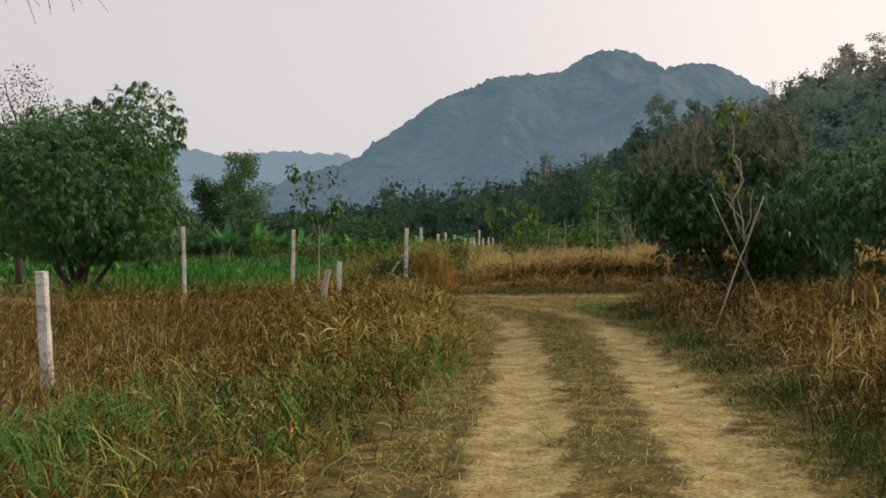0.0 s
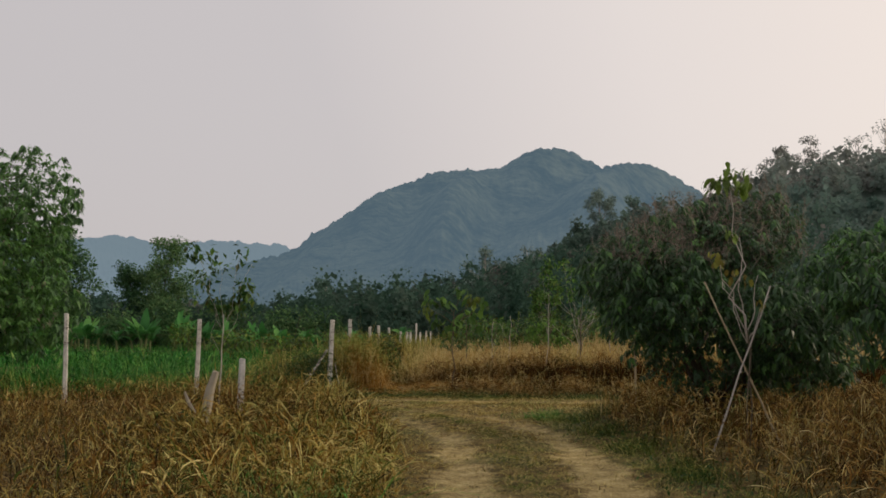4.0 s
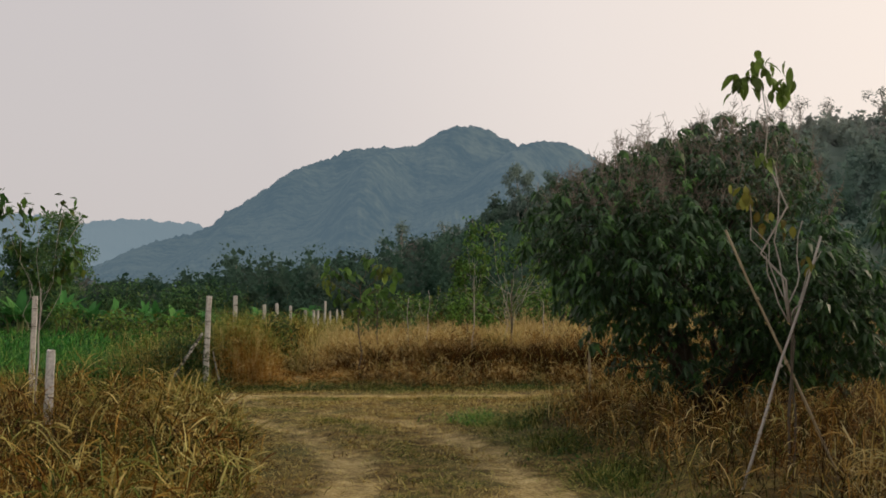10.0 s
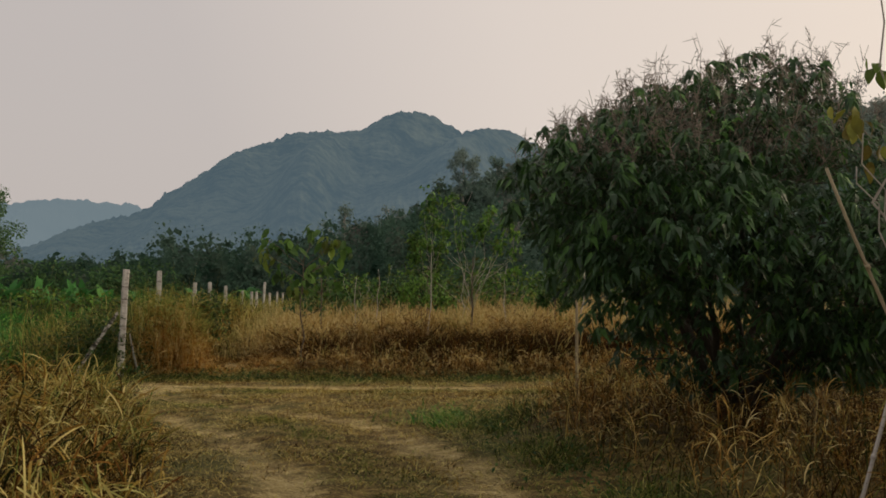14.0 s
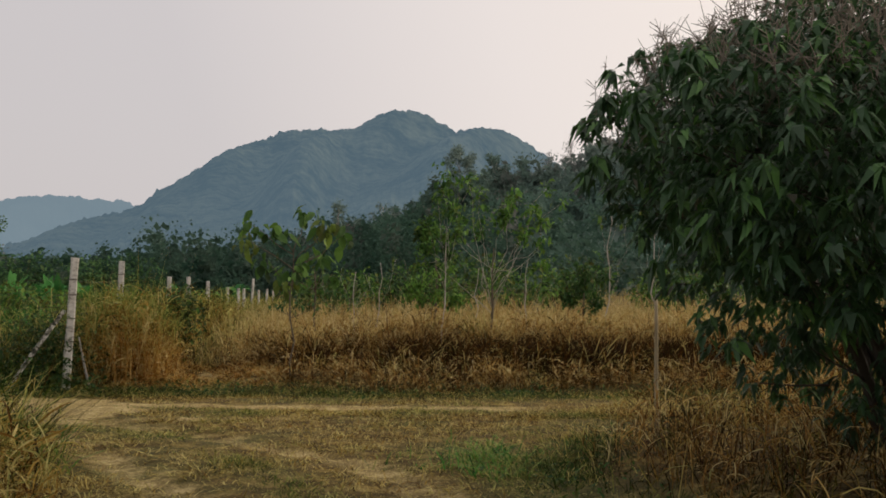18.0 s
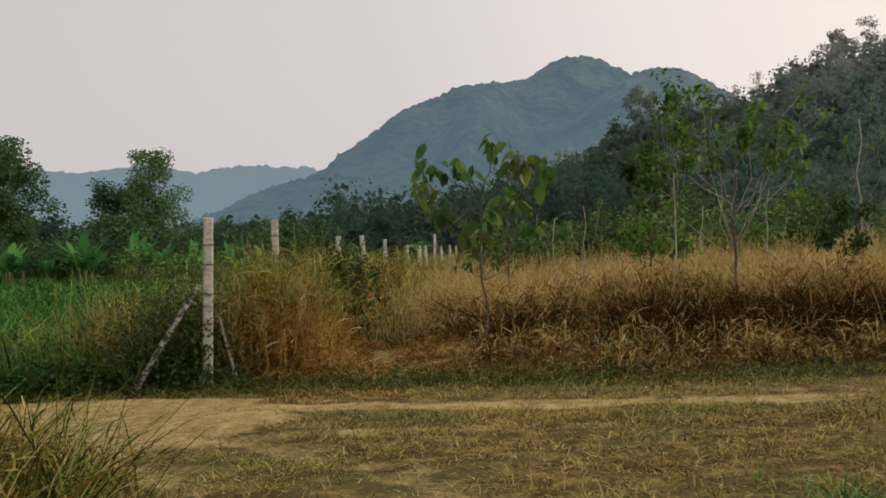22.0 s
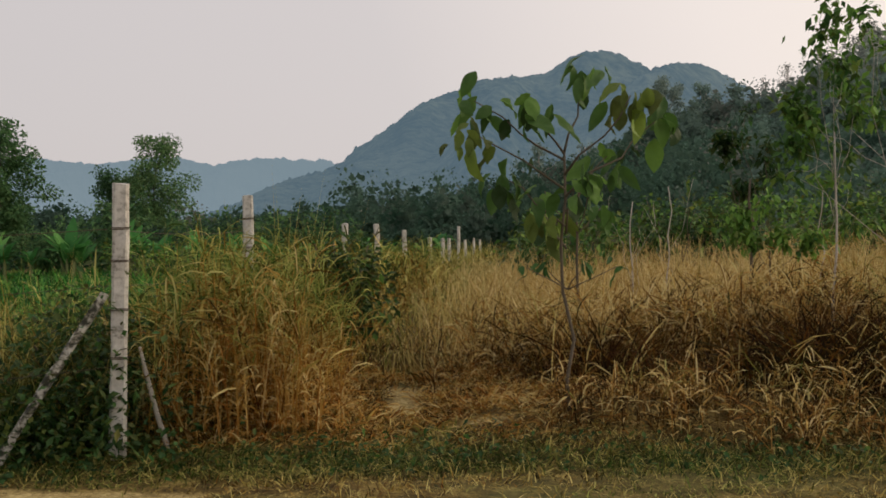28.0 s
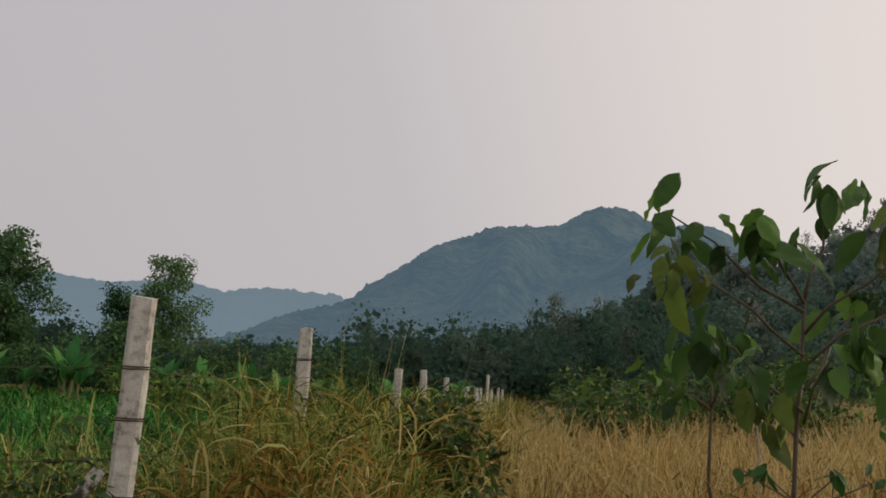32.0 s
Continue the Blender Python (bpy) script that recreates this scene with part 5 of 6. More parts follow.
# ---- slender trees in the golden field ----
def slender(x, y, tall, label, seed, bark_mat, tips, leaf_count, leaf, green, tone, name="young_tree", category="young tree", r0=0.03, fork=0.35, along=0.3, branch_mat=None, trunk_to=0.6):
    rng = np.random.default_rng(seed)
    z = float(height(x, y))
    ob = thing(name, x, y, z, label, category)
    stem(ob, "trunk", (0, 0, -0.1), (0.03, 0, tall * trunk_to), r0, r0 * 0.5, bark_mat, rng, 7, 0.03 if trunk_to < 0.8 else 0.06)
    ends = []
    for tip in tips:
        stem(ob, "branch", (0.01, 0, tall * fork + rng.uniform(-0.1, 0.15) * tall), tip, r0 * 0.2, 0.0025, branch_mat or bark_mat, rng, 6, 0.12, 5)
        ends.append(tip)
    ends = np.array(ends)
    fork_at = np.array([0.01, 0, tall * (fork + 0.12)])
    many = 3 * len(ends)
    hubs = np.concatenate([ends, fork_at + (ends[rng.integers(len(ends), size=many)] - fork_at) * (1 - along * rng.random((many, 1)))])
    share = rng.uniform(0.3, 1.0, len(hubs)) ** 2
    c = hubs[rng.choice(len(hubs), leaf_count, p=share / share.sum())] + rng.normal(0, [0.075, 0.075, 0.065], (leaf_count, 3))
    way = rng.normal(0, 1, (leaf_count, 3)) + [0, 0, -0.5]
    L = leaf * rng.uniform(0.7, 1.3, leaf_count)
    v, t = leaves(c, way, L, L * 0.30, 0.25, 0.3, rng=rng)
    tn = np.repeat(np.clip(rng.normal(tone, 0.2, leaf_count), 0, 1), 5)
    g = np.repeat(np.clip(rng.normal(green, 0.12, leaf_count), 0, 1), 5)
    tagged(part("foliage", mesh_of("foliage", v, t, mat_leaf, tn, g), ob), kind="stuff")
    return ob


slender(5.6, 31.5, 3.2, "slender tree with dark trunk and pale spreading branches", 71, mat_stem,
        [(-0.7, 0, 2.7), (-0.9, 0.2, 2.2), (-0.5, -0.2, 3.1), (0.4, 0.1, 2.9), (0.75, 0, 2.6), (1.0, 0.1, 3.0), (0.9, -0.2, 2.1), (-1.0, 0, 1.6), (1.05, 0.2, 1.7), (0.2, 0.0, 2.6), (-0.25, 0.1, 2.4), (0.55, -0.1, 2.2), (1.25, 0.0, 2.75), (-0.2, 0.1, 2.9)], 950, 0.10, 1.0, 0.78, r0=0.026, branch_mat=mat_pale)
slender(4.62, 30.8, 3.3, "thin tall sapling with a leafy tip", 72, mat_pale,
        [(0.02, 0, 3.2), (0.06, 0.05, 3.0), (-0.12, 0, 2.75), (0.15, 0, 2.6), (-0.3, 0.1, 2.3), (0.25, 0.0, 2.2), (-0.35, 0, 1.9), (0.2, 0.1, 1.8), (-0.25, -0.1, 2.05), (-0.4, 0.1, 1.6)], 850, 0.085, 1.0, 0.66, r0=0.014, fork=0.45)
slender(5.5, 36.0, 3.0, "dark-leaved young tree in the golden grass", 73, mat_stem,
        [(0, 0, 2.7), (-0.3, 0.1, 2.4), (0.3, 0, 2.3), (-0.2, 0, 2.0), (0.35, 0.1, 1.9), (0, 0.2, 1.7)], 800, 0.10, 1.0, 0.15)
slender(4.9, 33.4, 1.7, "bright green leafy weed above golden grass", 74, mat_stem,
        [(0, 0, 1.5), (-0.3, 0.1, 1.35), (0.3, 0, 1.4), (0.15, 0, 1.1), (-0.2, 0, 1.05), (0.5, 0.1, 1.3), (-0.5, 0.0, 1.2), (0.6, 0, 1.05)], 800, 0.09, 1.0, 0.85, "leafy_weed", "weed", 0.014)
slender(8.1, 34.0, 2.0, "small dense dark green bush in dry grass", 75, mat_stem,
        [(0, 0, 1.7), (-0.35, 0.1, 1.5), (0.4, 0, 1.5), (-0.3, 0, 1.1), (0.35, 0.1, 1.0), (0, 0.2, 1.3), (0.1, -0.2, 0.8)], 900, 0.09, 1.0, 0.3, "bush", "bush", 0.02, 0.15)
slender(10.15, 38.0, 3.4, "bare pale sapling with hardly any leaves", 76, mat_pale, [(0.3, 0, 3.7), (-0.2, 0.1, 2.9), (0.5, 0, 3.0)], 40, 0.12, 0.8, 0.6, r0=0.017, trunk_to=0.95)
slender(11.6, 38.6, 3.6, "bare pale sapling with hardly any leaves", 77, mat_pale, [(0.5, 0, 4.1), (-0.3, 0.1, 3.1), (0.2, 0, 3.4)], 40, 0.12, 0.8, 0.6, r0=0.017, trunk_to=0.95)
for x, y, tall, tips, seed in ((3.6, 34.5, 1.7, [(-0.25, 0, 1.6), (0.3, 0.1, 1.5), (0.1, 0, 1.2)], 171), (4.15, 35.0, 1.9, [(0.35, 0, 1.8), (-0.3, 0, 1.5)], 172), (6.3, 35.5, 1.8, [(0.4, 0, 1.75), (0.1, 0, 1.5)], 173),
                              (7.0, 34.2, 2.0, [(0.5, 0, 1.9), (-0.1, 0, 1.7), (0.55, 0.1, 1.3)], 174)):
    slender(x, y, tall, "thin bare pale sapling standing in golden grass", seed, mat_pale, tips, 24, 0.09, 0.9, 0.6, "bare_sapling", "sapling", 0.012, 0.2, trunk_to=0.9)
slender(-2.33, 22.4, 2.9, "lanky sapling with sparse leaves rising from dry grass", 78, mat_pale,
        [(-0.1, 0, 2.8), (0.30, 0.1, 2.85), (-0.50, 0, 2.95), (0.5, 0, 2.6), (-0.35, 0, 2.4), (0.15, 0.1, 1.9), (0.42, 0, 2.2), (-0.2, 0.1, 2.0)], 420, 0.11, 0.95, 0.45, r0=0.016, fork=0.42)


def shrub(x, y, tall, wide, count, leaf, seed, label, green=0.95, tone=0.5, name="shrub", group="field shrubs", material=None):
    rng = np.random.default_rng(seed)
    z = float(height(x, y))
    ob = thing(name, x, y, z, label, "shrub", group)
    for k in range(5):
        a = rng.uniform(0, 6.28)
        stem(ob, "branch", (0, 0, -0.1), (math.cos(a) * wide * 0.3, math.sin(a) * wide * 0.3, tall * rng.uniform(0.5, 0.85)), 0.02, 0.006, mat_stem, rng, 5, 0.1, 5)
    lobes = [(rng.normal(0, wide * 0.2), rng.normal(0, wide * 0.2), tall * rng.uniform(0.3, 0.75), wide * 0.3, wide * 0.3, tall * 0.26) for _ in range(6)]
    p, d = crown_points(count, lobes, rng, 0.4)
    L = leaf * rng.uniform(0.6, 1.4, count)
    v, t = leaves(p, d + rng.normal(0, 0.7, d.shape), L, L * 0.28, 0.25, 0.3, rng=rng)
    tn = np.repeat(np.clip(rng.normal(tone, 0.3, count), 0, 1), 5)
    g = np.repeat(np.clip(rng.normal(green, 0.15, count), 0, 1), 5)
    tagged(part("foliage", mesh_of("foliage", v, t, material or mat_leaf, tn, g), ob), kind="stuff")
    return ob


rng = np.random.default_rng(81)
for k, (x, y, h) in enumerate(((4.2, 44, 1.8), (6.0, 47, 2.0), (7.6, 45, 1.6), (9.5, 48, 2.2), (11.5, 46, 1.7), (13.8, 50, 2.3), (16, 47, 1.9), (18.5, 51, 2.4), (8.4, 53, 2.4), (5.2, 56, 2.2), (21, 54, 2.5), (12, 57, 2.6), (3.6, 50, 1.6), (24, 50, 2.3))):
    shrub(x, y, h, h * 1.1, 520, 0.2, 82 + k, "green shrub at the far side of the golden field", 0.95, 0.42)
for k, (x, y, h) in enumerate(((-3.6, 48, 1.4), (-6.6, 53, 1.6), (-2.0, 55, 1.5), (-9.8, 60, 1.8))):
    shrub(x, y, h, h * 1.15, 560, 0.18, 102 + k, "yellowish green shrub on the edge of the fodder field", 0.85, 0.62)


for k, (x, y, h, w) in enumerate(((5.1, 46.0, 1.7, 1.8), (6.8, 45.0, 1.9, 2.0), (9.6, 44.0, 1.8, 2.1), (11.6, 45.5, 1.9, 2.2), (13.8, 44.0, 1.9, 2.2))):
    shrub(x, y, h, w, 900, 0.14, 131 + k, "fresh green leafy bush at the back of the dry grass", 0.97, 0.62 - 0.3 * (k % 2))
shrub(0.36, 31.1, 1.4, 0.9, 2400, 0.07, 139, "dark green tangled bush overgrowing the fence line", 0.9, 0.22)
shrub(-1.72, 15.7, 0.62, 0.8, 1100, 0.05, 141, "low dark green weed bush beside the old post stump", 0.95, 0.15, "weed_bush", "weed bushes")
shrub(-1.30, 29.25, 1.15, 1.0, 2200, 0.055, 142, "dark tangled weed bush inside the fence corner", 0.9, 0.25, "weed_bush", "weed bushes")
shrub(-0.25, 30.2, 1.2, 0.8, 900, 0.05, 138, "dark green tangled bush overgrowing the fence line", 0.9, 0.3)


for k in range(16):
    x, y = -34 + 2.05 * k + rng.normal(0, 0.5), 71 + rng.normal(0, 2.0)
    shrub(x, y, rng.uniform(2.2, 3.6), rng.uniform(2.8, 4.0), 1300, 0.24, 151 + k, "dark green bush in the hedge behind the fodder field", 0.95, rng.uniform(0.2, 0.5), "hedge_bush", "hedge bushes", mat_tree_leaf)


# ---- trees round the fields ----
def field_tree(x, y, tall, wide, count, leaf, seed, label, low=0.25, green=0.95, tone=0.45, lobes_n=12, trunk=0.13):
    rng = np.random.default_rng(seed)
    z = float(height(x, y))
    ob = thing("tree", x, y, z, label, "tree", "trees round the fields")
    stem(ob, "trunk", (0, 0, -0.2), (0.1, 0, tall * 0.75), trunk, trunk * 0.3, mat_bark, rng, 8, 0.03, 8)
    lobes = []
    for q in np.linspace(low + 0.08, 0.86, 5):
        r = wide * 0.30 * math.sqrt(max(0.08, 1 - ((q - low - 0.3 * (1 - low)) / (0.75 * (1 - low))) ** 2))
        lobes.append((rng.normal(0, 0.2), rng.normal(0, 0.2), tall * q, r, r, tall * 0.12))
    for k in range(lobes_n * 3):
        q = low + (0.95 - low) * rng.random() ** 1.15
        r = wide * 0.42 * math.sqrt(max(0.03, 1 - ((q - low - 0.3 * (1 - low)) / (0.75 * (1 - low))) ** 2)) * rng.uniform(0.3, 1.0)
        a = rng.uniform(0, 6.283)
        lobes.append((math.cos(a) * r, math.sin(a) * r, tall * q, wide * rng.uniform(0.10, 0.19), wide * rng.uniform(0.10, 0.19), tall * rng.uniform(0.04, 0.08)))
        if k < 10:
            stem(ob, "limb", (0.04, 0, tall * max(0.12, q - 0.22)), (lobes[-1][0], lobes[-1][1], tall * q), trunk * 0.3, 0.012, mat_bark, rng, 5, 0.08, 5)
    count = int(count * 3.0)
    p, d = crown_points(count, lobes, rng, 0.1)
    L = leaf * 0.76 * rng.uniform(0.6, 1.4, count)
    v, t = flakes(p, d + rng.normal(0, 0.7, d.shape) + [0, 0, 0.3], L, L * 0.3, rng)
    tn = np.repeat(np.clip(rng.normal(tone, 0.22, count), 0, 1), 4)
    g = np.repeat(np.clip(rng.normal(green, 0.12, count), 0, 1), 4)
    tagged(part("crown", mesh_of("crown", v, t, mat_tree_leaf, tn, g), ob), kind="stuff")
    return ob


field_tree(-19, 98, 9.6, 6.6, 6200, 0.26, 121, "feathery green tree behind the fodder field", 0.06, 0.92, 0.62, 20)
field_tree(-22.3, 99.5, 7.4, 5.2, 3000, 0.27, 127, "dark green bushy tree beside a feathery one", 0.1, 1.0, 0.25, 14)
field_tree(-22.4, 78.8, 8.8, 5.6, 5200, 0.27, 122, "dark green tree with layered crown on a bare trunk", 0.22, 1.0, 0.42, 15)
field_tree(-24.0, 66.5, 8.6, 8.4, 8600, 0.26, 123, "dense dark green tree at the field's edge", 0.05, 1.0, 0.30, 26)
field_tree(-29.5, 92, 6.0, 7.0, 2600, 0.3, 125, "low green tree behind the banana plants", 0.10, 0.95, 0.5, 14)
field_tree(-39, 84, 9.5, 8.0, 2600, 0.34, 126, "green tree behind the banana plants", 0.12, 0.9, 0.4, 14)
field_tree(-33, 64, 8.0, 7.5, 2600, 0.3, 128, "dense dark green tree at the field's edge", 0.1, 1.0, 0.35, 16)
field_tree(-14.3, 36.5, 7.7, 4.0, 700, 0.12, 129, "thin half-bare tree behind the mango tree", 0.45, 0.3, 0.6, 12)


# bare and tall trees standing out of the hillside wood
def hill_tree(az, far, tall, wide, count, seed, label, green=0.4):
    rng = np.random.default_rng(seed)
    x, y = 1 + far * math.sin(radians(az)), 12 + far * math.cos(radians(az))
    z = float(hill_ground(np.array(x), np.array(y)) + height(x, y)) - 0.5
    ob = thing("hillside_tree", x, y, z, label, "tree", "tall trees on the hill")
    stem(ob, "trunk", (0, 0, -0.3), (0.2, 0, tall * 0.85), 0.22, 0.06, mat_pale, rng, 7, 0.03, 6)
    lobes = []
    for k in range(18):
        a, q = rng.uniform(0, 6.28), rng.uniform(0.38, 0.97)
        r = wide * rng.uniform(0.04, 0.5) * (1.25 - 0.8 * abs(q - 0.62))
        tip = (math.cos(a) * r, math.sin(a) * r, tall * q)
        stem(ob, "limb", (0.1, 0, tall * (q - rng.uniform(0.12, 0.3))), tip, 0.07, 0.02, mat_pale, rng, 5, 0.1, 4)
        lobes.append((*tip, wide * rng.uniform(0.10, 0.22), wide * rng.uniform(0.10, 0.22), tall * rng.uniform(0.04, 0.08)))
    count = int(count * 1.7)
    p, d = crown_points(count, lobes, rng, 0.0)
    v, t = flakes(p, d + rng.normal(0, 0.8, d.shape), rng.uniform(0.25, 0.55, count), rng.uniform(0.08, 0.18, count), rng)
    # crowns take the pale end of the leaf colours, which carries the haze
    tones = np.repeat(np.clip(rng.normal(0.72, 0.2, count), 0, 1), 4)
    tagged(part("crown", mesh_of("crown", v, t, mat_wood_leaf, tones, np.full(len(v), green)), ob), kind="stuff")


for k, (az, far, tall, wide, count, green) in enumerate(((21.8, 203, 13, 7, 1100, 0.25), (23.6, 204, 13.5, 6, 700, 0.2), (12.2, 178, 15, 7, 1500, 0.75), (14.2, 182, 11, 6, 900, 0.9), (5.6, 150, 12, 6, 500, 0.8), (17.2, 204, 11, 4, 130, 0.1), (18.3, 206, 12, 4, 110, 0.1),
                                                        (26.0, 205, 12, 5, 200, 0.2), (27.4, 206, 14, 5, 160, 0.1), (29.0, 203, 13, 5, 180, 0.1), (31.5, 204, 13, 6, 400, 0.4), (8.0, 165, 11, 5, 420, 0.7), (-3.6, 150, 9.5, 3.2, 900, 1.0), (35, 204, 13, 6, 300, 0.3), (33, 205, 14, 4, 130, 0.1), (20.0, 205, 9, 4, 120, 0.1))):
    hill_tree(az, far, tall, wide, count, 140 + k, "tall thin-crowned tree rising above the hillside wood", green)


# ---- banana plants ----
def banana(x, y, tall, seed):
    rng = np.random.default_rng(seed)
    ob = thing("banana_plant", x, y, float(height(x, y)), "banana plant with broad arching green leaves behind the field", "banana plant", "banana plants")
    made = leaf_meshes(3, tall * 0.60, tall * 0.17, 1.3, mat_banana_leaf, 0.95, seed + 1, 0.36)
    for j in range(3):
        px, py, h = rng.normal(0, 0.45), rng.normal(0, 0.4), tall * rng.uniform(0.62, 1.0)
        stem(ob, "stalk", (px, py, -0.1), (px + rng.normal(0, 0.08), py, h * 0.5), 0.08, 0.05, mat_banana, rng, 5, 0.03)
        for k in range(7):
            o = part("leaf", made[k % 3], ob)
            q = h / tall * rng.uniform(0.85, 1.1)
            o.matrix_basis = pose(px, py, h * (0.36 + 0.02 * k), rng.normal(0, 12), rng.uniform(-82, -38), k * 137.5 + rng.normal(0, 15)) @ Matrix.Diagonal((q, q, q, 1))
    return ob


rng = np.random.default_rng(171)
for k, (x, y, h) in enumerate(((-30, 74, 3.4), (-27.2, 71, 3.2), (-24.8, 70, 3.6), (-22.6, 68, 3.0), (-20.6, 70, 3.5), (-19, 68, 2.8), (-17.4, 71, 3.4), (-15.6, 70, 3.0), (-14.6, 73, 3.3), (-12, 74, 3.1), (-10.4, 72, 3.3), (-8, 76, 3.0), (-6, 75, 2.7), (-4, 78, 2.8), (-1.5, 77, 2.6), (1.0, 80, 2.6), (-13.2, 70, 3.0), (-18.2, 73, 3.1), (-9.2, 74, 2.9), (-21.6, 72, 3.2), (-7.0, 73, 2.8))):
    banana(x * 0.93, (y - 4) * 0.92, h * 0.78, 180 + 3 * k)


# ---- weeds, reeds, seed heads ----
def green_reeds(x, y):
    return np.clip(0.55 + 0.6 * wavy(x, y, 1.3, 3.0) - 0.4 * step(x - fence_x(y), 0.3, 0.8), 0, 1)


y = 30.1 + 15 * rg.random(1300) ** 1.8
xy = np.stack([fence_x(y) + rg.normal(0.22, 0.32, 1300), y], 1)
reeds = new("fence_reeds", reed_bed("fence_reeds", xy, rg, mat_grass, lambda x, y: np.interp(y, [30, 33, 40], [1.08, 1.05, 1.0]) * (0.7 + 0.5 * wavy(x, y, 3.0, 1.0)), 12, (0.16, 0.36), (0.008, 0.018), 0.46, green_reeds, 1.0, (1.3, 2.6)))
tagged(reeds, "coarse green and straw reeds overgrowing the fence line", "reeds", kind="stuff")
y = rg.uniform(46, 76, 420)
xy = np.stack([fence_x(y) + rg.normal(0, 0.5, 420), y], 1)
reeds = new("fence_reeds", grass_mesh("far_fence_reeds", xy, (0.6, 1.15), (0.02, 0.05), rg, mat_grass, green_reeds, 0.5, 0.2, 0.15, 0.6, 2, 0.5, tuft=8, spread_m=0.1))
tagged(reeds, "coarse green reeds along the far fence line", "reeds", kind="stuff")


def leaf_litter(name, count, x0, x1, y0, y1, keep, low, high, leaf, seed, tone, green, label, category):
    """Creeping small-leaved weeds in a stretch of the plan."""
    rng = np.random.default_rng(seed)
    xy = scatter(count, x0, x1, y0, y1, keep, rng)
    n = len(xy)
    z = height(xy[:, 0], xy[:, 1]) + rng.uniform(low, high, n) * rng.random(n)
    L = leaf * rng.uniform(0.6, 1.4, n)
    v, t = leaves(np.column_stack([xy, z]), rng.normal(0, 1, (n, 3)) * [1, 1, 0.6], L, L * 0.3, 0.25, 0.3, rng=rng)
    ob = new(name, mesh_of(name, v, t, mat_leaf, np.repeat(np.clip(rng.normal(tone, 0.2, n), 0, 1), 5), np.repeat(np.clip(rng.normal(green, 0.15, n), 0, 1), 5)))
    return tagged(ob, label, category, kind="stuff")


leaf_litter("creeper_weed", 32000, -3.4, -0.3, 27.8, 29.9, lambda x, y: np.exp(-((x + 1.15) / 0.6) ** 2 - ((y - 28.85 - 0.2 * (x + 1.2)) / 0.45) ** 2) + 0.35 * np.exp(-((x + 1.6) / 1.2) ** 2 - ((y - 28.2) / 0.3) ** 2), 0.03, 1.0, 0.055, 201, 0.2, 0.95, "dark creeping weeds round the corner post and brace", "weeds")
leaf_litter("verge_weed", 17000, 2.0, 5.0, 5.0, 24.6, lambda x, y: np.exp(-((x - right_edge(y) - 0.18) / 0.36) ** 2) * (0.15 + 0.85 * wavy(x, y, 1.4, 2.0)), 0.02, 0.18, 0.04, 202, 0.35, 1.0, "low dark green weeds along the lane's edge", "weeds")
leaf_litter("turf_weed", 20000, -2.0, 9, 27.5, 28.9, lambda x, y: np.exp(-((y - bank_foot(x) - 0.05) / 0.27) ** 2) * (0.1 + 0.9 * wavy(x, y, 1.6, 2.0)), 0.02, 0.2, 0.04, 203, 0.30, 0.95, "low green weeds at the foot of the bank", "weeds")

leaf_litter("climbing_vine", 1500, -1.15, -0.6, 28.25, 28.6, lambda x, y: np.exp(-((x + 0.85) / 0.16) ** 2 - ((y - 28.4) / 0.12) ** 2), 0.3, 1.3, 0.06, 204, 0.3, 0.9, "dark vine leaves climbing the corner post", "vine")

rng = np.random.default_rng(211)
tuft = thing("foxtail_tuft", 5.1, 11.7, float(height(5.1, 11.7)) - 0.05, "tuft of dry grass with pale golden feathery seed heads", "grass tuft")
head_v, head_t = tube([(0, 0, 0), (0, 0, 0.03), (0, 0, 0.09), (0, 0, 0.14), (0, 0, 0.17)], [0.003, 0.008, 0.009, 0.007, 0.002], 8)
head_v = head_v + rng.normal(0, 0.0025, head_v.shape)
mat_head = leafy("seed_head_down", [(0.0, (0.55, 0.40, 0.14)), (1.0, (0.92, 0.76, 0.34))], GREEN, 0.8, 0.5, 0.05)
head_me = mesh_of("seed_head", head_v, head_t, mat_head, np.full(len(head_v), 0.95), np.zeros(len(head_v)))
for k in range(34):
    a, r, h = rng.uniform(0, 6.28), abs(rng.normal(0, 0.30)), rng.uniform(0.32, 0.66)
    b, e = (r * math.cos(a) * 0.6, r * math.sin(a) * 0.6, -0.03), (r * math.cos(a) * 1.3, r * math.sin(a) * 1.3, h)
    stalk = stem(tuft, "stalk", b, e, 0.0035, 0.002, mat_bamboo, rng, 5, 0.05, 4)
    o = part("seed_head", head_me, stalk, "fluffy pale golden seed head")
    o.matrix_basis = pose(*e, rng.normal(0, 8), rng.normal(0, 8), 0)

xy = scatter(15000, -4.5, 4.2, 5.8, 24.4, lambda x, y: on_tuft(x, y) * (0.06 + 0.94 * step(wavy(x, y, 2.3, 5.0), 0.42, 0.62)), rg)
fresh = new("green_grass", grass_mesh("green_grass", xy, (0.32, 0.62), (0.007, 0.016), rg, mat_crop, lambda x, y: 0.4 + 0.5 * wavy(x, y, 3.0, 4.0), 0.70, 0.26, 0.3, 0.9, 3, 0.5, tuft=8, spread_m=0.06, straw=0.12, raised=0.3, tall_of=lambda x, y: np.where(x > 2, 0.42, 1.0)))
tagged(fresh, "fresh green broad-bladed grass among the dry verge", "grass", kind="stuff")

def on_rust(x, y):
    return (x > -0.78) * step(0.58 - x, 0, 0.25) * step(y, 28.5, 28.7) * step(30.6 - y, 0, 0.4) * (0.10 + 0.90 * step(0.6 * wavy(x, y, 6.0, 2.0) + 0.4 * wavy(x, y, 2.6, 5.0), 0.38, 0.58))


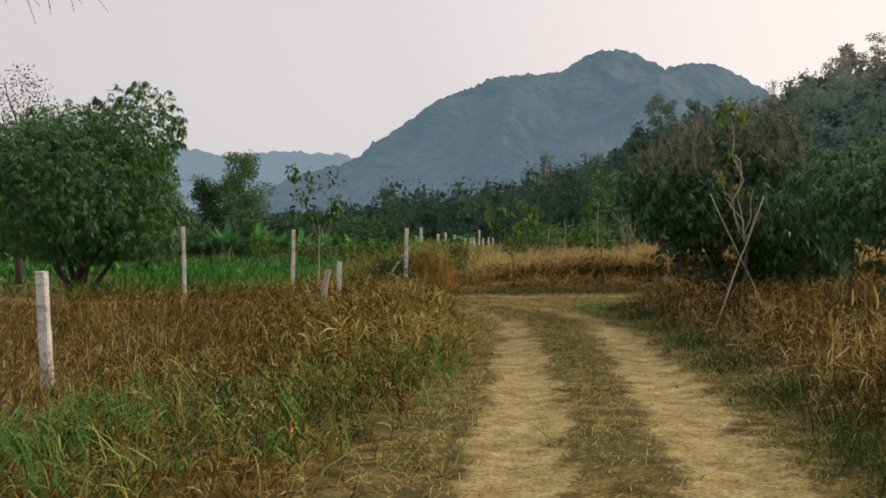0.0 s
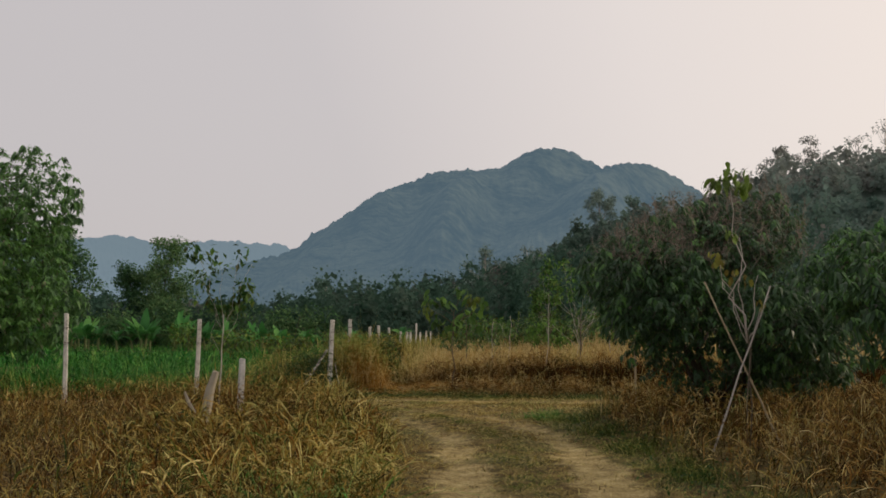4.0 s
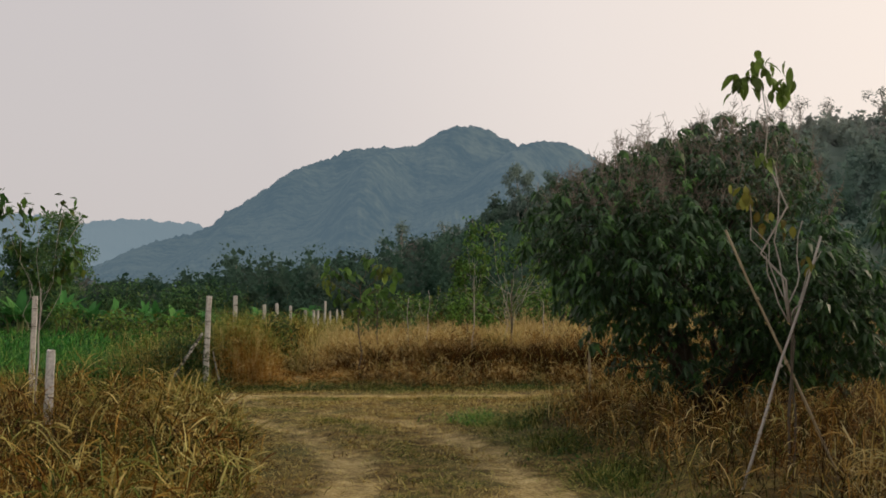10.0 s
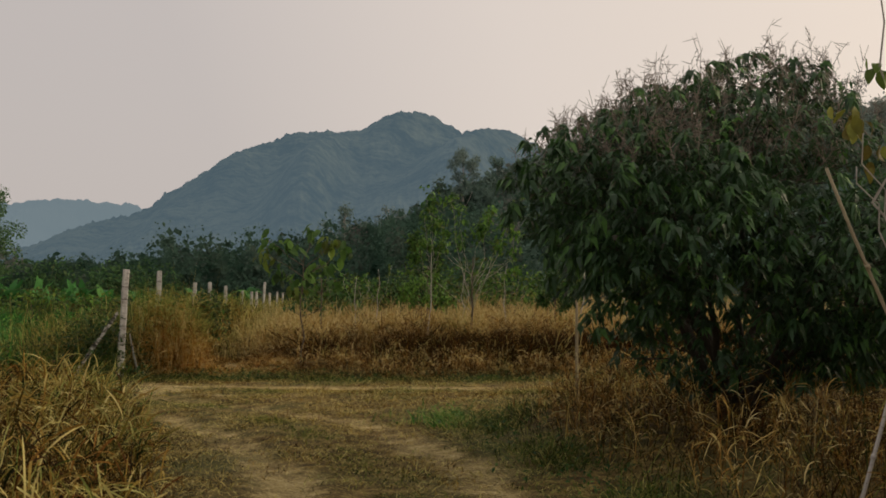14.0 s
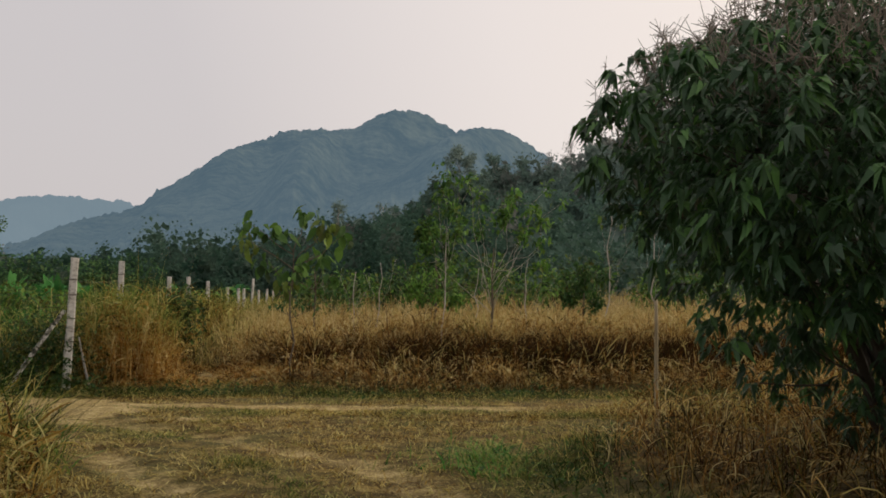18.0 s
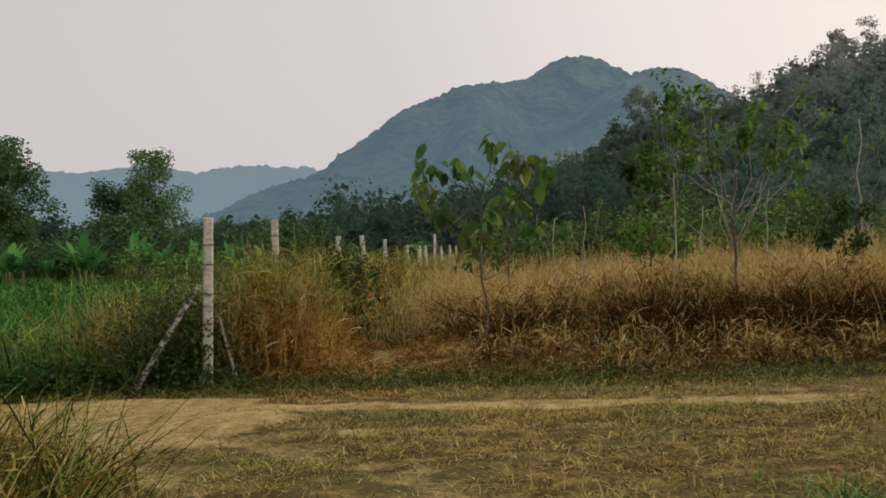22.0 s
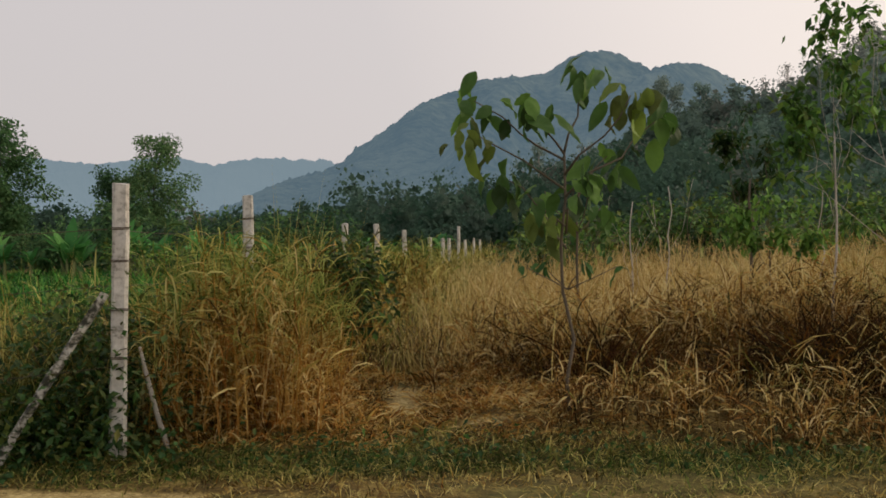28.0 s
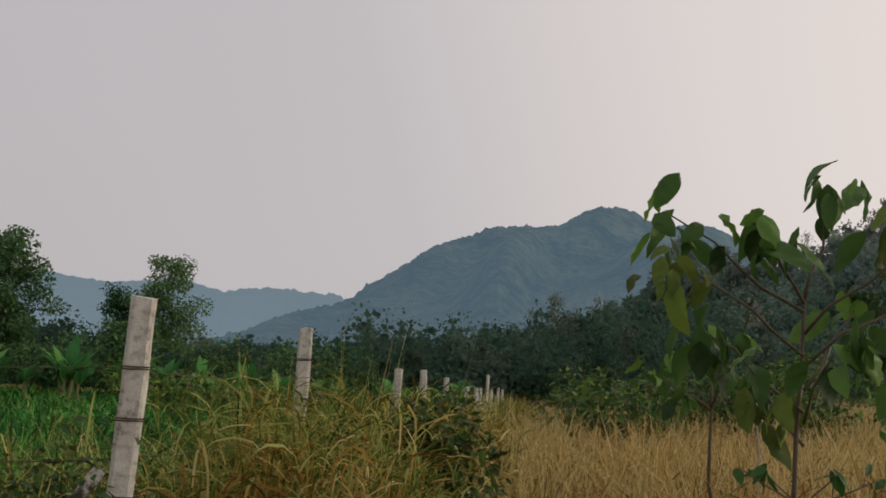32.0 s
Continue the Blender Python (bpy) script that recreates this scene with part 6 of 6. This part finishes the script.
xy = scatter(1250, -0.8, 0.6, 28.5, 30.6, on_rust, rg)
rust = new("rust_reeds", reed_bed("rust_reeds", xy, rg, mat_russet, lambda x, y: np.interp(x, [-0.7, -0.1, 0.3, 0.6], [1.16, 1.12, 1.0, 0.55]) * np.interp(y, [28.5, 28.8, 29.3], [0.75, 0.95, 1.05]) * (0.66 + 0.55 * wavy(x, y, 4.2, 3.0)), 14, (0.12, 0.34), (0.005, 0.013), lambda x, y: 0.52 + 0.28 * wavy(x, y, 5.0, 7.0), lambda x, y: 0.35 + 0.7 * step(wavy(x, y, 2.6, 1.0), 0.35, 0.75) + 0.5 * step(y, 29.0, 29.8), 1.0, (1.7, 3.14), 0.14, 0.08, 0.2, (0.1, 1.2), (0.007, 0.013)))
tagged(rust, "rust-brown reeds with green tops beside the corner post", "reeds", kind="stuff")
xy = scatter(3800, -0.8, 2.8, 28.4, 31.8, lambda x, y: np.where(y < 29.3, step(y, 28.45, 28.6) * step(2.4 - x, 0, 0.8), 0.8 * step(x, 0.3, 0.6)) * (1 - bareness(x, y)) ** 3, rg)
low = new("rust_grass", bowed("rust_grass", xy, rg, mat_russet, 7, (0.05, 0.20), (0.005, 0.010), lambda x, y: 0.36 + 0.34 * wavy(x, y, 3.0, 1.0), 0.22, lambda x, y: 0.10 + 0.6 * step(wavy(x, y, 4.0, 2.0), 0.6, 0.8) * (y < 29), straw=0.16, bow=(0.2, 1.0, 1.2, 3.0), segs=4))
tagged(low, "low rust-brown grass along the footpath", "dry grass", kind="stuff")

def on_strip(x, y):
    return np.exp(-((x - right_edge(y) - 0.2) / 0.22) ** 2) * step(wavy(x, y, 2.3, 2.0), 0.3, 0.7)


xy = scatter(16000, 2.0, 4.6, 4.5, 24.4, on_strip, rg)
xy = np.concatenate([xy, scatter(9000, 0.8, 2.8, 9, 23.5, lambda x, y: np.exp(-((x - 0.5 * (left_track(y) + right_track(y)) + 0.05) / 0.17) ** 2) * step(y, 9.5, 13) * step(wavy(x, y, 2.9, 2.6), 0.3, 0.7), rg)])
strip = new("green_grass", grass_mesh("lane_edge_grass", xy, (0.10, 0.24), (0.004, 0.009), rg, mat_grass, lambda x, y: 0.8 + 0.2 * wavy(x, y, 2.0, 4.0), 0.35, 0.22, 0.35, 0.9, 2, 0.5, tuft=7, spread_m=0.06, straw=0.05, tall_of=lambda x, y: np.where(x < right_edge(y) - 0.5, 0.42, 1.0)))
tagged(strip, "dark green low grass lining the lane's edge", "grass", kind="stuff")
xy = np.concatenate([np.stack([rg.normal(-0.42, 0.22, 80), rg.normal(22.5, 0.45, 80)], 1), np.stack([rg.normal(-1.0, 0.25, 60), rg.normal(23.6, 0.35, 60)], 1)])
tall_tuft = new("green_grass", grass_mesh("corner_tussock", xy, (0.5, 0.95), (0.007, 0.014), rg, mat_grass, lambda x, y: 0.72 + 0 * x, 0.52, 0.26, 0.22, 0.8, 4, 0.2, tuft=11, spread_m=0.06, straw=0.07, raised=0.4, decay=0.2))
tagged(tall_tuft, "tall straw and green tussocks at the lane's end", "grass tussocks", kind="stuff")


# coarse tussocks whose broad blades arch over the finer grass
def on_tussock(x, y):
    gap = left_edge(y) - x
    return step(gap, -0.1, 0.15) * step(4.0 - gap, 0, 3.5) * (y < 27.0 + 0.39 * (x + 0.7)) * step(wavy(x, y, 5.2, 1.4), 0.4, 0.62)


def green_tussock(x, y):
    return np.clip(0.14 + 0.35 * step(y, 7, 12) * np.exp(-((left_edge(y) - x) / 1.5) ** 2) + 0.6 * step(wavy(x, y, 1.4, 5.0), 0.5, 0.7), 0, 0.85)


def tone_tussock(x, y):
    return 0.08 + 0.2 * np.exp(-((left_edge(y) - x) / 1.1) ** 2) * step(y, 8, 12) + np.interp(y, [7, 11], [0.34, 0.46]) * step(0.6 * wavy(x, y, 1.9, 7.0) + 0.4 * wavy(x, y, 0.8, 3.0), 0.35, 0.7)


xy = scatter(11500, -7, 0.9, 3.2, 26, on_tussock, rg)
tuss = new("verge_tussocks", reed_bed("verge_tussocks", xy, rg, mat_grass, lambda x, y: 0.46 * tall_left(x, y), 11, (0.07, 0.22), (0.005, 0.010), tone_tussock, green_tussock, 0.9, (1.2, 3.1), 0.08, 0.05, 0.3))
tagged(tuss, "coarse straw and green tussocks arching over dry verge grass", "grass tussocks", kind="stuff")


xy = np.stack([rg.normal(-1.55, 0.35, 130), rg.normal(15.35, 0.3, 130)], 1)
tuss = new("verge_tussocks", reed_bed("stump_tussock", xy, rg, mat_grass, lambda x, y: 0.62 + 0 * x, 10, (0.12, 0.32), (0.006, 0.013), 0.5, lambda x, y: 0.3 + 0 * x, 0.9, (1.2, 3.0), 0.12, 0.05, 0.25))
tagged(tuss, "tall straw tussock round the old post stump", "grass tussocks", kind="stuff")


def on_coarse(x, y):
    gap = left_edge(y) - x
    return step(gap, -0.12, 0.1) * step(3.2 - gap, 0, 2.8) * step(y, 11.5, 13.5) * step(24.2 - y, 0, 1.0) * step(wavy(x, y, 4.6, 2.9), 0.3, 0.6)


xy = scatter(5200, -5, 0.9, 11.5, 24.2, on_coarse, rg)
tuss = new("verge_tussocks", reed_bed("coarse_tussocks", xy, rg, mat_grass, lambda x, y: 0.50 * tall_left(x, y), 11, (0.12, 0.34), (0.007, 0.014), tone_tussock, lambda x, y: 0.10 + 0.55 * step(wavy(x, y, 1.9, 4.0), 0.52, 0.74), 0.9, (1.2, 3.1), 0.11, 0.05, 0.3))
tagged(tuss, "broad-bladed yellow straw tussocks along the lane's verge", "grass tussocks", kind="stuff")


def on_tussock_right(x, y):
    return step(x - right_edge(y), 0.3, 0.7) * step(right_edge(y) + 5 - x, 0, 3) * (y < 25) * step(wavy(x, y, 5.2, 3.4), 0.34, 0.6)


xy = scatter(5200, 2.4, 9, 4.5, 25, on_tussock_right, rg)
tuss = new("verge_tussocks", reed_bed("right_verge_tussocks", xy, rg, mat_rust, lambda x, y: 0.5 * tall_right(x, y), 10, (0.10, 0.28), (0.005, 0.010), lambda x, y: 0.22 + 0.40 * step(wavy(x, y, 1.6, 4.0), 0.35, 0.75), lambda x, y: 0.1 + 0.4 * step(wavy(x, y, 1.7, 3.0), 0.6, 0.8), 0.9, (1.2, 3.1), 0.13, 0.05, 0.3))
tagged(tuss, "coarse rust and straw tussocks below the mango trees", "grass tussocks", kind="stuff")


# the bank in two tiers: low tufts in front, tall ones that hang over a hollow behind
def on_front(x, y):
    return on_bank(x, y) ** 0.5 * step(29.6 - 0.4 * step(x, 2.6, 4.0) + 0.12 * np.sin(1.7 * x) - y, 0, 0.2) * step(x, 1.6, 2.3)


xy = scatter(5200, 1.2, 12, 28.05, 29.9, on_front, rg)
tuss = new("verge_tussocks", reed_bed("bank_front_tufts", xy, rg, mat_rust, lambda x, y: 0.15 + 0.30 * wavy(x, y, 3.4, 1.0), 8, (0.08, 0.24), (0.006, 0.012), lambda x, y: 0.10 + 0.42 * wavy(x, y, 3.0, 3.0), lambda x, y: 0.06 + 0.4 * step(wavy(x, y, 1.7, 3.0), 0.65, 0.85), 0.9, (1.2, 3.1), 0.2, 0.05, 0.45))
tagged(tuss, "low rust and straw tufts along the front of the bank", "grass tussocks", kind="stuff")


def on_back(x, y):
    deep = 30.05 + 0.3 * step(x, 3.8, 4.8)
    return step(y, deep, deep + 0.25) * step(31.8 - y, 0, 1.0) * step(x - fence_x(y), 1.0, 2.2) * (0.35 + 0.65 * wavy(x, y, 3.6, 2.0)) * (1 - 0.95 * np.exp(-((x - 1.1) / 0.75) ** 4) * (y < 31.2))


xy = scatter(4400, 0.4, 12, 30.0, 31.6, on_back, rg)
tuss = new("verge_tussocks", reed_bed("bank_back_tufts", xy, rg, mat_rust, lambda x, y: np.interp(x, [1.0, 2.6, 4.0], [0.42, 0.62, 0.82]) * (0.75 + 0.4 * wavy(x, y, 3.0, 6.0)), 11, (0.14, 0.36), (0.006, 0.012), lambda x, y: 0.22 + 0.46 * wavy(x, y, 2.2, 5.0), lambda x, y: 0.05 + 0.45 * step(wavy(x, y, 1.7, 3.0), 0.65, 0.85), 0.9, (1.2, 3.1), 0.2, 0.3, 0.32))
tagged(tuss, "tall rust and straw tufts hanging over the bank", "grass tussocks", kind="stuff")

# matted dead grass in the hollow under hanging tufts, near-black to paint its shade
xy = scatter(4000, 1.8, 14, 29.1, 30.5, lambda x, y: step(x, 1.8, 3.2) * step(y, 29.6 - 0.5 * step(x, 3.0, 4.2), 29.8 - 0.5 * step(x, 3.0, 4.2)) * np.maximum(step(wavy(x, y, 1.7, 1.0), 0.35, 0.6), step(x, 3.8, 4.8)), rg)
shade_thatch = new("shade_thatch", bowed("shade_thatch", xy, rg, mat_grass, 9, (0.3, 0.75), (0.006, 0.012), 0.07, 0.10, lambda x, y: 0.05 + 0 * x, None, (0.1, 0.6, 0.8, 2.2), 0.06, None, 0.07, 4))
tagged(shade_thatch, "matted dead grass in the hollow of the bank, darkened for shade", "dry grass", kind="stuff")

# wispy tall grass on the field side of the fence corner
xy = np.concatenate([np.stack([rg.normal(-1.7, 0.6, 520), rg.normal(30.2, 0.8, 520)], 1), np.stack([rg.normal(-1.6, 0.5, 160), rg.normal(29.2, 0.4, 160)], 1)])
xy = xy[(xy[:, 0] < -0.85) & (xy[:, 1] > 28.9 + 0.39 * (xy[:, 0] + 0.7))]
wisps = new("wispy_grass", grass_mesh("wispy_grass", xy, (0.7, 1.3), (0.004, 0.010), rg, mat_grass, lambda x, y: 0.45 + 0.5 * (wavy(x, y, 3.0, 2.0) - 0.3), 0.5, 0.26, 0.12, 0.5, 3, 0.5, tuft=7, spread_m=0.1, straw=0.1, raised=0.6, leaf_cap=0.36))
tagged(wisps, "tall wispy green and straw grass inside the fence corner", "grass", kind="stuff")
y = rg.uniform(30.0, 33.0, 230)
xy = np.stack([fence_x(y) + rg.normal(0.1, 0.3, 230), y], 1)
plumes = new("wispy_grass", grass_mesh("wispy_fence_grass", xy, (1.0, 1.45), (0.004, 0.010), rg, mat_grass, lambda x, y: 0.5 + 0.4 * (wavy(x, y, 3.0, 2.0) - 0.3), 0.6, 0.22, 0.1, 0.4, 4, 0.4, tuft=7, spread_m=0.1, straw=0.15, raised=0.5, leaf_cap=0.36))
tagged(plumes, "tall wispy straw grass rising over the fence thicket", "grass", kind="stuff")
xy = np.stack([rg.uniform(-0.9, 0.6, 9), rg.uniform(30.2, 33.0, 9)], 1)
stalks = new("seed_stalks", grass_mesh("seed_stalks", xy, (1.6, 2.0), (0.004, 0.006), rg, mat_grass, lambda x, y: 0.2 + 0 * x, 0.5, 0.2, 0.12, 0.15, 5, 0.0, tuft=2, spread_m=0.05, straw=0.0))
tagged(stalks, "single tall dry grass stalks above the fence thicket", "grass", kind="stuff")

# tree that overhangs the start of the lane
rng = np.random.default_rng(221)
over = thing("overhanging_tree", -3.12, 4.9, float(height(-3.3, 5.0)), "thin tree whose bare twigs hang over the lane", "tree")
stem(over, "trunk", (0, 0, -0.2), (0.2, 0, 2.9), 0.06, 0.035, mat_stem, rng, 7, 0.03)
stem(over, "limb", (0.2, 0, 2.75), (2.02, 0.0, 2.46), 0.02, 0.006, mat_stem, rng, 7, 0.04)
for k in range(13):
    b = (1.72 + 0.025 * k, 0.0, 2.48 - 0.003 * k)
    e = (b[0] + rng.normal(0.06, 0.08), rng.normal(0, 0.05), b[2] - rng.uniform(0.06, 0.26))
    stem(over, "twig", b, e, 0.0018, 0.0008, mat_stem, rng, 5, 0.08, 4)
twig_leaf = leaf_meshes(3, 0.12, 0.06, 0.8, mat_leaf, 0.95, 222, 0.4)
for at in ((1.72, 0, 2.47), (1.8, 0.03, 2.48), (1.62, -0.04, 2.46)):
    hang_leaves(over, twig_leaf, at, 4, rng, 0.04)
